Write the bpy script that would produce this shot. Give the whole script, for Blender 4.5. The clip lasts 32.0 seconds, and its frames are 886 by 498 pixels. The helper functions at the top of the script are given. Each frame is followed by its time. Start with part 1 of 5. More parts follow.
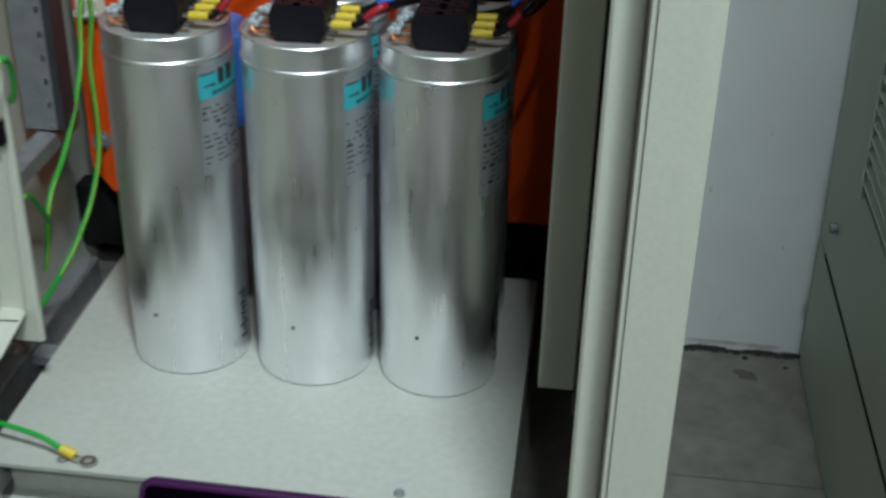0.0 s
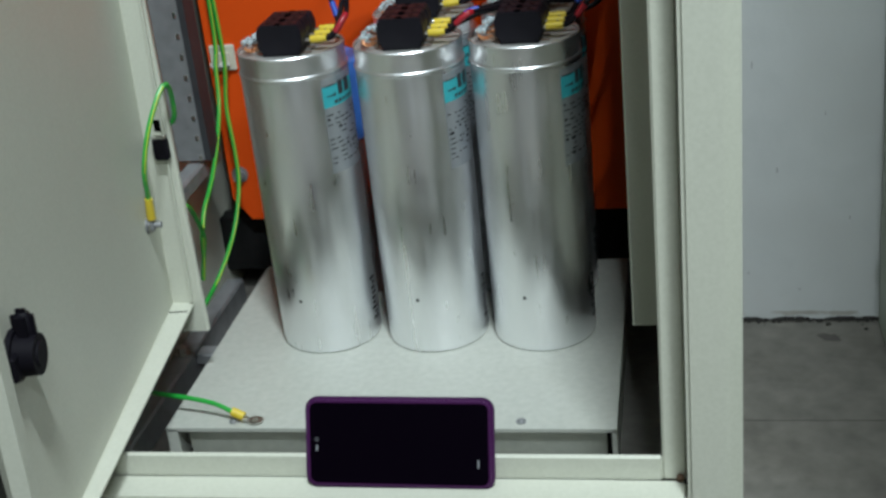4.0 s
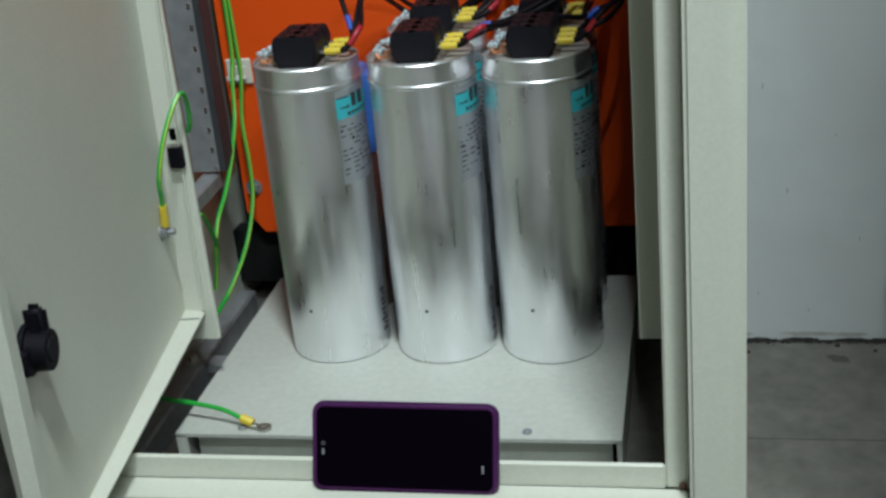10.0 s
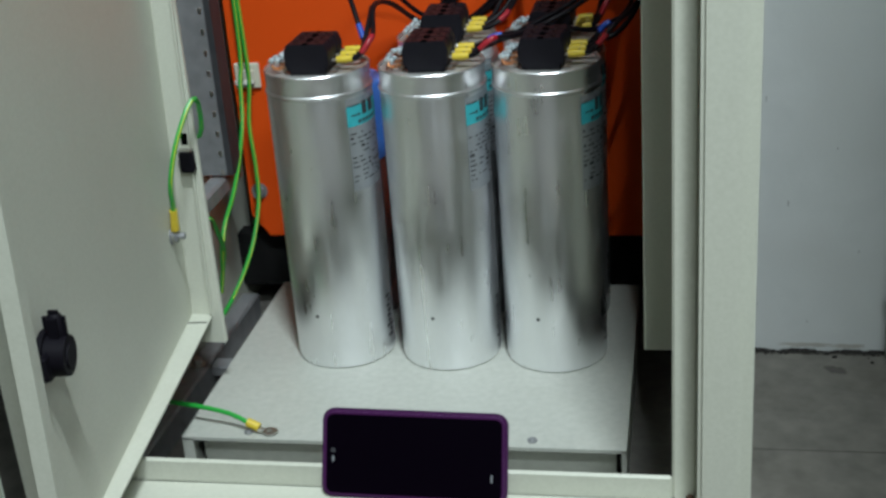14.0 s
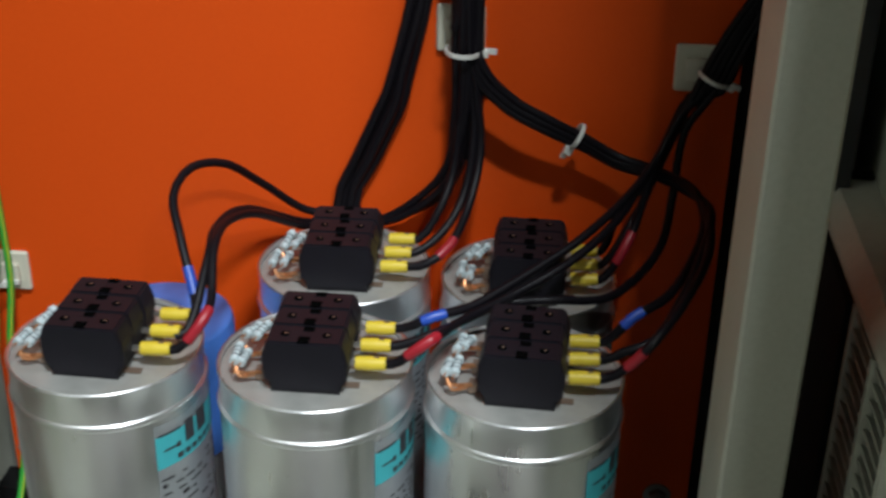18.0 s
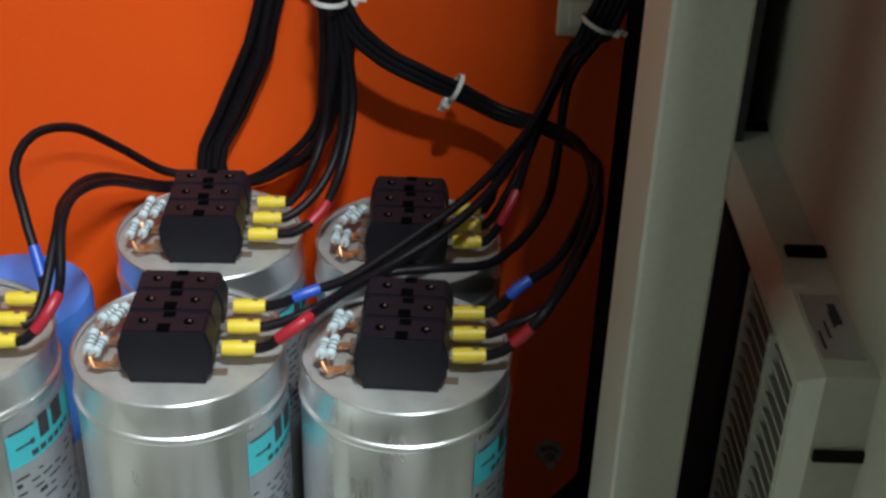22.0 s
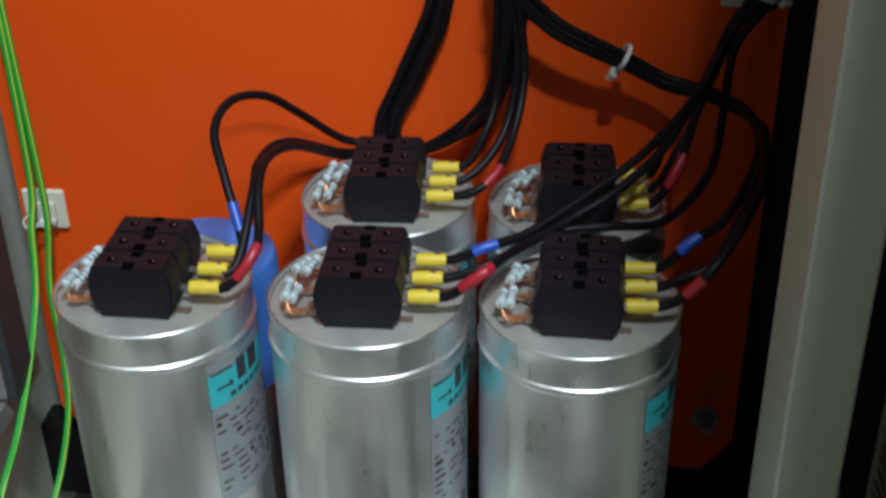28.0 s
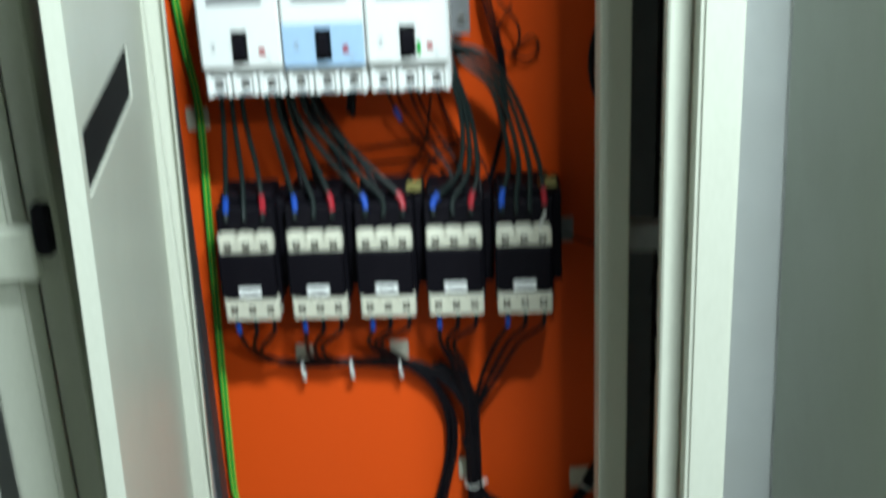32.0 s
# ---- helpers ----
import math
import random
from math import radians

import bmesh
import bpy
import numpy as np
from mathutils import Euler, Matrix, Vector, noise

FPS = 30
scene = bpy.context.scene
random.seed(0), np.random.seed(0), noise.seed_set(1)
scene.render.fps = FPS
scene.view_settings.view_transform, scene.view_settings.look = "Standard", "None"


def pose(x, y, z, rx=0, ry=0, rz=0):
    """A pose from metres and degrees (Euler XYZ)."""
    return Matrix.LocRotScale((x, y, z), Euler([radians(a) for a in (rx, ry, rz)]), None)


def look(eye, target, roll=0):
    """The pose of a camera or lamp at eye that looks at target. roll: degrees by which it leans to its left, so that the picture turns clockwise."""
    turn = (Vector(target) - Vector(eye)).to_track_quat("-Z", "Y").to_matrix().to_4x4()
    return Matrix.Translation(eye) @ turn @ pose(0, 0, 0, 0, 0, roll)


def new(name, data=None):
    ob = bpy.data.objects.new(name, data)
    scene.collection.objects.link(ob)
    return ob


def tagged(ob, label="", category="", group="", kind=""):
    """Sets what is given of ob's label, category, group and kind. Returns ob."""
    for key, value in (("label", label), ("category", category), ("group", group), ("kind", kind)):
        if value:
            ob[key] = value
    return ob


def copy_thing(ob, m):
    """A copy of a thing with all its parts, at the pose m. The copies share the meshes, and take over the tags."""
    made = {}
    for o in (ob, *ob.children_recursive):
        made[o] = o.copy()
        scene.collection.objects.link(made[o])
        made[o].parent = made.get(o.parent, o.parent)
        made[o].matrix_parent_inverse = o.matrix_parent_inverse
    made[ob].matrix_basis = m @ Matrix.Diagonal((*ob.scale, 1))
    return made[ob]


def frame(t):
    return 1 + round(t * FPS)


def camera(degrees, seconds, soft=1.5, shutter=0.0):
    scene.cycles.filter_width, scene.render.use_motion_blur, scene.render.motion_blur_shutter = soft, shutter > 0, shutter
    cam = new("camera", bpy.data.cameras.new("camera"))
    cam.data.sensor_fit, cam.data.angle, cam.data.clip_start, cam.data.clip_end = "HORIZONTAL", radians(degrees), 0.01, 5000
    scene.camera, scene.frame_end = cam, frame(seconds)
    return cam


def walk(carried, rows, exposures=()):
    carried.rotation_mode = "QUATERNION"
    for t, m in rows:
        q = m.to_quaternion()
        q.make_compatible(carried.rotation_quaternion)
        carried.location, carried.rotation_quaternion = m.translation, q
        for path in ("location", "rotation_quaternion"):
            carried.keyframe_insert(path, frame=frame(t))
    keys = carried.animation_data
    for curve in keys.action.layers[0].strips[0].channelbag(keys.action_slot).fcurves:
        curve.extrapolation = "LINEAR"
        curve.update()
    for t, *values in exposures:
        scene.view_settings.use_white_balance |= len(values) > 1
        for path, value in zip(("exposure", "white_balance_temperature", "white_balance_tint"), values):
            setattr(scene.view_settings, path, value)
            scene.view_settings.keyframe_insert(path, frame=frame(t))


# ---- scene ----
cam = camera(38.0, 32.0, soft=2.9, shutter=0.5)
PATH = [
    (0, (0.2525, -1.0583, 0.7420), (0.0506, 0.6668, -0.2496), 1.31),
    (0.5, (0.2573, -1.1681, 0.7705), (0.0062, 0.5592, -0.2060), 0.31),
    (1, (0.2594, -1.2179, 0.7581), (0.1014, 0.5147, -0.2283), -1.40),
    (1.5, (0.2645, -1.2588, 0.7465), (-0.0101, 0.4959, -0.1729), -4.43),
    (2, (0.2530, -1.2732, 0.7231), (-0.1105, 0.4877, -0.1527), -4.78),
    (2.5, (0.2693, -1.2969, 0.7156), (-0.0940, 0.4904, -0.1052), -4.92),
    (3, (0.2813, -1.2937, 0.7005), (-0.0831, 0.4973, -0.1117), -5.51),
    (3.5, (0.2840, -1.2937, 0.6970), (-0.0916, 0.4907, -0.1244), -5.91),
    (4, (0.2837, -1.2994, 0.7046), (-0.0831, 0.4843, -0.1223), -6.24),
    (4.5, (0.2837, -1.3118, 0.7059), (-0.0798, 0.4762, -0.1132), -5.72),
    (6.5, (0.2890, -1.3212, 0.6951), (-0.0810, 0.4781, -0.0959), -5.62),
    (7, (0.2904, -1.3180, 0.6940), (-0.0922, 0.4790, -0.0962), -6.05),
    (7.5, (0.2933, -1.3158, 0.7004), (-0.0935, 0.4807, -0.0889), -5.62),
    (8, (0.2921, -1.3174, 0.6967), (-0.0941, 0.4813, -0.0876), -5.68),
    (8.5, (0.2914, -1.3156, 0.6939), (-0.0938, 0.4833, -0.0906), -5.72),
    (9, (0.2949, -1.3209, 0.6971), (-0.0954, 0.4762, -0.0890), -5.52),
    (9.5, (0.2880, -1.3180, 0.6971), (-0.0948, 0.4799, -0.0909), -5.55),
    (10, (0.2937, -1.3190, 0.6911), (-0.0981, 0.4797, -0.0906), -5.64),
    (10.5, (0.2888, -1.3183, 0.6963), (-0.0998, 0.4798, -0.0885), -5.00),
    (11, (0.2856, -1.3217, 0.6935), (-0.1007, 0.4809, -0.0820), -4.64),
    (11.5, (0.2846, -1.3214, 0.6966), (-0.1009, 0.4791, -0.0842), -4.74),
    (12, (0.2827, -1.3237, 0.6940), (-0.1030, 0.4782, -0.0835), -4.87),
    (12.5, (0.2754, -1.3259, 0.6976), (-0.1052, 0.4753, -0.0839), -4.63),
    (13, (0.2876, -1.3175, 0.6940), (-0.1111, 0.4802, -0.0866), -5.04),
    (13.5, (0.2701, -1.3282, 0.7048), (-0.1003, 0.4729, -0.0820), -4.53),
    (15.5, (0.2847, -1.3271, 0.7099), (-0.0900, 0.4798, -0.0611), -4.05),
    (15.9, (0.3040, -1.3260, 0.7150), (-0.0750, 0.5000, -0.0070), -3.60),
    (16, (0.3322, -1.3162, 0.7310), (-0.0773, 0.5101, 0.0262), -4.09),
    (16.5, (0.2703, -1.1730, 0.7323), (-0.0628, 0.6696, 0.0296), -3.53),
    (17, (0.1796, -0.9409, 0.7312), (-0.0066, 0.9089, -0.0060), -1.88),
    (17.5, (0.1328, -0.7335, 0.7345), (-0.0849, 1.0669, -0.1086), 0.74),
    (18, (0.1388, -0.6382, 0.7569), (-0.0317, 1.1302, -0.1617), 0.98),
    (18.5, (0.1493, -0.6004, 0.7625), (0.0374, 1.1241, -0.2443), 1.59),
    (19, (0.1439, -0.5839, 0.7565), (0.0753, 1.1287, -0.2742), 0.81),
    (19.5, (0.1456, -0.5830, 0.7583), (0.1179, 1.1330, -0.2687), 0.49),
    (20, (0.1559, -0.5820, 0.7645), (0.1318, 1.1304, -0.2684), 1.00),
    (20.5, (0.1491, -0.5791, 0.7589), (0.1493, 1.1367, -0.2687), 1.39),
    (21, (0.1465, -0.5793, 0.7631), (0.1527, 1.1320, -0.2720), 1.65),
    (21.5, (0.1445, -0.5783, 0.7636), (0.1532, 1.1312, -0.2745), 1.82),
    (22, (0.1431, -0.5748, 0.7588), (0.1487, 1.1381, -0.2736), 1.96),
    (22.5, (0.1456, -0.5764, 0.7625), (0.1475, 1.1330, -0.2758), 1.43),
    (23, (0.1514, -0.5758, 0.7646), (0.1101, 1.1390, -0.2640), 0.99),
    (23.5, (0.1418, -0.5725, 0.7700), (0.1305, 1.1426, -0.2587), 2.41),
    (24, (0.1470, -0.5697, 0.7692), (0.1269, 1.1469, -0.2570), 2.06),
    (24.5, (0.1483, -0.5756, 0.7741), (0.1161, 1.1391, -0.2548), 1.74),
    (26.5, (0.1039, -0.6013, 0.7681), (0.0829, 1.1532, -0.1918), 1.86),
    (27, (0.1152, -0.6031, 0.7688), (-0.0092, 1.1330, -0.2163), -0.06),
    (27.5, (0.1097, -0.6116, 0.7693), (-0.0354, 1.1181, -0.2243), -0.37),
    (28, (0.1151, -0.6240, 0.7548), (-0.0691, 1.0819, -0.2726), -0.89),
    (28.5, (0.1591, -0.6340, 0.7568), (0.0010, 1.0270, -0.3460), 0.08),
    (29, (0.1528, -0.6431, 0.7487), (0.1718, 1.0160, -0.3680), 4.49),
    (29.5, (0.1282, -0.6741, 0.7728), (0.1661, 1.0546, -0.2324), 1.88),
    (30, (0.1131, -0.7901, 0.7754), (0.1021, 0.9380, -0.2314), 1.28),
    (30.3, (0.1380, -0.8069, 0.9599), (0.1088, 0.7344, -0.3143), 0.77),
    (30.5, (0.1458, -0.8659, 1.0859), (0.1065, 0.6465, -0.2223), 0.09),
    (30.7, (0.1424, -0.9413, 1.1885), (0.0396, 0.5850, -0.0998), -1.62),
    (31, (0.1658, -1.0579, 1.3085), (0.0411, 0.4591, 0.0112), -2.19),
    (31.2, (0.1671, -1.1648, 1.3699), (0.0420, 0.4193, 0.1554), -3.07),
    (31.5, (0.1776, -1.2538, 1.4332), (0.0073, 0.4252, 0.3599), -3.71),
    (31.6, (0.1640, -1.2930, 1.4460), (0.0080, 0.4220, 0.4560), -3.55),
    (31.8, (0.1308, -1.3762, 1.4760), (0.0291, 0.4137, 0.5897), -2.89),
    (32, (0.1225, -1.4023, 1.5214), (0.0321, 0.4352, 0.7370), -2.74),
]
walk(cam, [(t, look(e, g, r)) for t, e, g, r in PATH], [(0.0, -0.57, 6400, 9), (4.0, -0.38, 6500, 10), (9.0, -0.40, 6500, 10), (13.0, -0.43, 6500, 10), (16.0, -0.40, 6500, 10), (17.0, 0.0, 6500, 10), (18.0, -0.25, 6800, 14), (20.0, -0.13, 6600, 12), (24.0, 0.0, 6800, 13), (27.0, -0.20, 6500, 11), (28.0, -0.33, 6400, 10), (29.0, -0.42, 6200, 3), (30.0, -0.05, 6200, 2), (31.0, 0.04, 6200, 1), (32.0, -0.07, 6400, 4)])

# ---- light ----
world = bpy.data.worlds.new("room_air")
scene.world = world
world.use_nodes = True
world.node_tree.nodes["Background"].inputs[0].default_value = (0.75, 0.85, 0.85, 1)
world.node_tree.nodes["Background"].inputs[1].default_value = 0.004


def area_lamp(name, eye, target, sx, sy, watts, colour):
    data = bpy.data.lights.new(name, "AREA")
    data.shape, data.size, data.size_y, data.energy, data.color = "RECTANGLE", sx, sy, watts, colour
    ob = new(name, data)
    ob.matrix_world = look(eye, target)
    return ob


area_lamp("ceiling_tube_light", (0.535, -1.36, 2.86), (0.535, -1.30, 0.0), 0.40, 0.10, 126, (0.86, 0.985, 1.04))
# unseen lamp added behind on the right, brightens the front posts
area_lamp("rear_fill_light", (1.30, -3.00, 2.86), (1.30, -2.94, 0.0), 0.60, 0.10, 85, (0.86, 0.985, 1.04))

# ---- materials ----
MATS = {}


def material(name, colour, rough=0.5, metal=0.0, grain=0.0, grain_scale=60.0, stain=0.0, stain_scale=6.0, bump=0.0, bump_scale=200.0,
             stretch=(1, 1, 1), dirt=(0.25, 0.22, 0.17), coat=0.0, spread=0.0, gloss=0.5, depth=0.001):
    """Colour with fine grain, larger stains, a rough map and a bump, all in object space in metres."""
    m = bpy.data.materials.new(name)
    m.use_nodes = True
    nt = m.node_tree
    n, l = nt.nodes, nt.links
    b = n["Principled BSDF"]
    b.inputs["Roughness"].default_value, b.inputs["Metallic"].default_value = rough, metal
    b.inputs["Coat Weight"].default_value = coat
    b.inputs["Specular IOR Level"].default_value = gloss
    b.inputs["Base Color"].default_value = (*colour, 1)
    tc = n.new("ShaderNodeTexCoord")
    mp = n.new("ShaderNodeMapping")
    mp.inputs["Scale"].default_value = stretch
    l.new(tc.outputs["Object"], mp.inputs["Vector"])
    col = None
    if grain or stain:
        g = n.new("ShaderNodeTexNoise")
        g.inputs["Scale"].default_value, g.inputs["Detail"].default_value = grain_scale, 5
        l.new(mp.outputs[0], g.inputs["Vector"])
        mix = n.new("ShaderNodeMix")
        mix.data_type, mix.blend_type = "RGBA", "OVERLAY"
        mix.inputs[0].default_value = grain
        mix.inputs[6].default_value = (*colour, 1)
        l.new(g.outputs["Fac"], mix.inputs[7])
        col = mix.outputs[2]
        if stain:
            s = n.new("ShaderNodeTexNoise")
            s.inputs["Scale"].default_value, s.inputs["Detail"].default_value = stain_scale, 6
            s.inputs["Roughness"].default_value = 0.65
            l.new(mp.outputs[0], s.inputs["Vector"])
            r = n.new("ShaderNodeMapRange")
            r.inputs[1].default_value, r.inputs[2].default_value, r.inputs[4].default_value = 0.48, 0.8, stain
            l.new(s.outputs["Fac"], r.inputs[0])
            mix2 = n.new("ShaderNodeMix")
            mix2.data_type = "RGBA"
            mix2.inputs[7].default_value = (*dirt, 1)
            l.new(r.outputs[0], mix2.inputs[0])
            l.new(col, mix2.inputs[6])
            col = mix2.outputs[2]
            rr = n.new("ShaderNodeMapRange")
            rr.inputs[3].default_value, rr.inputs[4].default_value = max(0.05, rough - 0.1), min(1, rough + 0.12)
            l.new(s.outputs["Fac"], rr.inputs[0])
            l.new(rr.outputs[0], b.inputs["Roughness"])
        if spread:
            oi = n.new("ShaderNodeObjectInfo")
            hs = n.new("ShaderNodeHueSaturation")
            sr = n.new("ShaderNodeMapRange")
            sr.inputs[3].default_value, sr.inputs[4].default_value = 1 - spread, 1 + spread
            l.new(oi.outputs["Random"], sr.inputs[0])
            l.new(sr.outputs[0], hs.inputs["Value"])
            l.new(col, hs.inputs["Color"])
            col = hs.outputs[0]
        l.new(col, b.inputs["Base Color"])
    if bump:
        t = n.new("ShaderNodeTexNoise")
        t.inputs["Scale"].default_value, t.inputs["Detail"].default_value = bump_scale, 4
        l.new(mp.outputs[0], t.inputs["Vector"])
        bp = n.new("ShaderNodeBump")
        bp.inputs["Strength"].default_value, bp.inputs["Distance"].default_value = bump, depth
        l.new(t.outputs["Fac"], bp.inputs["Height"])
        l.new(bp.outputs[0], b.inputs["Normal"])
    MATS[name] = m
    return m


PAINT = material("cabinet_paint", (0.53, 0.54, 0.455), 0.42, 0, 0.12, 300, 0.10, 4, 0.06, 900)
PAINT_IN = material("tray_paint", (0.42, 0.43, 0.385), 0.5, 0, 0.15, 120, 0.16, 7, 0.08, 700)
ORANGE = material("orange_paint", (0.70, 0.077, 0.008), 0.42, 0, 0.08, 250, 0.05, 3, 0.08, 900, dirt=(0.4, 0.055, 0.009), gloss=0.12)
ALU = material("brushed_aluminium", (0.925, 0.935, 0.955), 0.36, 1.0, 0.25, 110, 0.3, 30, 1.0, 22, stretch=(1, 1, 0.35), dirt=(0.66, 0.66, 0.67), spread=0.02, depth=0.0016)


def rolled_sheet(m):
    """Long vertical drawing streaks in the gloss, faint smudges, and a slow waviness of the drawn sheet."""
    nt = m.node_tree
    n, l = nt.nodes, nt.links
    b = n["Principled BSDF"]
    tc = n.new("ShaderNodeTexCoord")
    info = n.new("ShaderNodeObjectInfo")
    shift = n.new("ShaderNodeVectorMath")
    shift.operation = "ADD"
    l.new(tc.outputs["Object"], shift.inputs[0])
    l.new(info.outputs["Location"], shift.inputs[1])
    outs = []
    for stretch, scale, detail in (((1, 1, 0.05), 140, 4), ((1, 1, 0.6), 38, 6), ((1, 1, 0.42), 15, 3)):
        mp = n.new("ShaderNodeMapping")
        mp.inputs["Scale"].default_value = stretch
        t = n.new("ShaderNodeTexNoise")
        t.inputs["Scale"].default_value, t.inputs["Detail"].default_value = scale, detail
        l.new(shift.outputs[0], mp.inputs["Vector"])
        l.new(mp.outputs[0], t.inputs["Vector"])
        outs.append(t.outputs["Fac"])
    both = n.new("ShaderNodeMath")
    both.operation = "ADD"
    l.new(outs[0], both.inputs[0])
    l.new(outs[1], both.inputs[1])
    rough = n.new("ShaderNodeMapRange")
    rough.inputs[1].default_value, rough.inputs[2].default_value = 0.7, 1.35
    rough.inputs[3].default_value, rough.inputs[4].default_value = 0.25, 0.46
    l.new(both.outputs[0], rough.inputs[0])
    l.new(rough.outputs[0], b.inputs["Roughness"])
    # tall narrow waves that lean the sheet up and down a little
    mp = n.new("ShaderNodeMapping")
    mp.inputs["Scale"].default_value = (1, 1, 0.10)
    lean = n.new("ShaderNodeTexNoise")
    lean.inputs["Scale"].default_value, lean.inputs["Detail"].default_value = 42, 2
    l.new(shift.outputs[0], mp.inputs["Vector"])
    l.new(mp.outputs[0], lean.inputs["Vector"])
    size = n.new("ShaderNodeMath")
    size.operation = "MULTIPLY_ADD"
    size.inputs[1].default_value, size.inputs[2].default_value = 0.11, -0.055
    l.new(lean.outputs["Fac"], size.inputs[0])
    upward = n.new("ShaderNodeCombineXYZ")
    l.new(size.outputs[0], upward.inputs["Z"])
    geo = n.new("ShaderNodeNewGeometry")
    tilt = n.new("ShaderNodeVectorMath")
    tilt.operation = "ADD"
    l.new(geo.outputs["Normal"], tilt.inputs[0])
    l.new(upward.outputs[0], tilt.inputs[1])
    unit = n.new("ShaderNodeVectorMath")
    unit.operation = "NORMALIZE"
    l.new(tilt.outputs[0], unit.inputs[0])
    wave = n.new("ShaderNodeBump")
    l.new(unit.outputs[0], wave.inputs["Normal"])
    wave.inputs["Strength"].default_value, wave.inputs["Distance"].default_value = 0.7, 0.0019
    l.new(outs[2], wave.inputs["Height"])
    fine = n.new("ShaderNodeBump")
    fine.inputs["Strength"].default_value, fine.inputs["Distance"].default_value = 0.35, 0.0005
    l.new(outs[1], fine.inputs["Height"])
    l.new(wave.outputs[0], fine.inputs["Normal"])
    l.new(fine.outputs[0], b.inputs["Normal"])


rolled_sheet(ALU)
ALU_LID = material("dull_aluminium_lid", (0.43, 0.43, 0.41), 0.55, 0.6, 0.3, 60, 0.45, 35, 0.1, 300, dirt=(0.36, 0.29, 0.24))
RIM = material("bright_rim", (0.90, 0.91, 0.92), 0.34, 1.0, 0.3, 120)
BLACK = material("black_plastic", (0.0045, 0.0038, 0.0062), 0.6, 0, 0.2, 150, 0.2, 30, 0.05, 800, dirt=(0.018, 0.015, 0.020), gloss=0.10)
BLOCK = material("grey_black_moulding", (0.0078, 0.0070, 0.0105), 0.5, 0, 0.2, 150, 0.25, 30, 0.06, 800, dirt=(0.025, 0.023, 0.027), gloss=0.22)
HOLE = material("dark_recess", (0.002, 0.002, 0.002), 0.9, gloss=0.0)
PVC = material("black_cable_sheath", (0.006, 0.005, 0.007), 0.42, 0, 0.2, 80, 0.2, 18, 0.05, 400, dirt=(0.016, 0.014, 0.015), gloss=0.17)
GREYPVC = material("dark_green_grey_sheath", (0.008, 0.014, 0.013), 0.45, 0, 0.2, 80, 0.2, 20, dirt=(0.03, 0.035, 0.033), gloss=0.3)
YELLOW = material("yellow_lug_sleeve", (0.62, 0.46, 0.035), 0.45, 0, 0.15, 120, 0.2, 60, dirt=(0.5, 0.33, 0.03))
BLUE = material("blue_sleeve", (0.012, 0.065, 0.38), 0.4, 0, 0.1, 100)
RED = material("red_sleeve", (0.32, 0.012, 0.022), 0.4, 0, 0.1, 100)
BLUECAP = material("blue_plastic_cap", (0.055, 0.19, 0.60), 0.42, 0, 0.1, 120, 0.15, 14, dirt=(0.10, 0.22, 0.50))
GREEN = material("green_wire_sheath", (0.015, 0.32, 0.04), 0.38, 0, 0.1, 100)
LIMESTRIP = material("yellowed_marker_plastic", (0.26, 0.23, 0.07), 0.5, 0, 0.15, 120, 0.2, 40)
LIME = material("yellow_wire_stripe", (0.48, 0.52, 0.04), 0.4)
COPPER = material("tarnished_copper", (0.50, 0.22, 0.10), 0.4, 0.7, 0.3, 200)
STRIP = material("brown_tinned_strip", (0.24, 0.17, 0.13), 0.5, 0.6, 0.3, 200)
RESISTOR = material("pale_resistor_body", (0.46, 0.54, 0.56), 0.4, 0, 0.1, 300)
TEAL = material("teal_label", (0.035, 0.38, 0.42), 0.45, 0, 0.08, 200)
LABEL = material("silver_label", (0.56, 0.59, 0.62), 0.38, 0.8, 0.1, 200)
INK = material("black_ink", (0.03, 0.03, 0.035), 0.6)
WHITE = material("white_plastic", (0.78, 0.79, 0.77), 0.42, 0, 0.08, 150, 0.08, 20)
CREAM = material("cream_plastic", (0.58, 0.565, 0.46), 0.45, 0, 0.1, 150, 0.15, 25)
NYLON = material("white_nylon", (0.64, 0.64, 0.60), 0.4)
SKYBLUE = material("pale_blue_plastic", (0.36, 0.52, 0.72), 0.42, 0, 0.08, 150)
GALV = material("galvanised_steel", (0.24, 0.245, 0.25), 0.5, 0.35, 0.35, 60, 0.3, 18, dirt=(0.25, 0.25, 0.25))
STEEL = material("zinc_bolt", (0.55, 0.54, 0.50), 0.35, 1.0, 0.2, 200)
PURPLE = material("purple_phone_case", (0.045, 0.006, 0.052), 0.36, 0, 0.1, 150)
SCREEN = material("black_phone_glass", (0.002, 0.001, 0.003), 0.10, gloss=0.05)
WALL = material("painted_plaster", (0.72, 0.74, 0.73), 0.7, 0, 0.18, 30, 0.30, 7.5, 0.35, 120, dirt=(0.47, 0.45, 0.41))
# unseen far walls and ceiling: colours kept dark to cut bounced light
DIMWALL = material("low_bounce_wall", (0.08, 0.084, 0.084), 0.7, 0, 0.15, 30, 0.16, 3.5)
DIMCEIL = material("low_bounce_ceiling", (0.15, 0.155, 0.155), 0.8, 0, 0.1, 40, 0.05, 4)
CONCRETE = material("worn_concrete", (0.158, 0.149, 0.128), 0.65, 0, 0.5, 35, 0.6, 9, 0.4, 90, dirt=(0.082, 0.073, 0.058))
GREENPAINT = material("grey_green_paint", (0.44, 0.48, 0.405), 0.45, 0, 0.12, 200, 0.12, 5, 0.06, 700)
FANPL = material("light_grey_fan_plastic", (0.54, 0.55, 0.47), 0.5, 0, 0.1, 150, 0.1, 20)
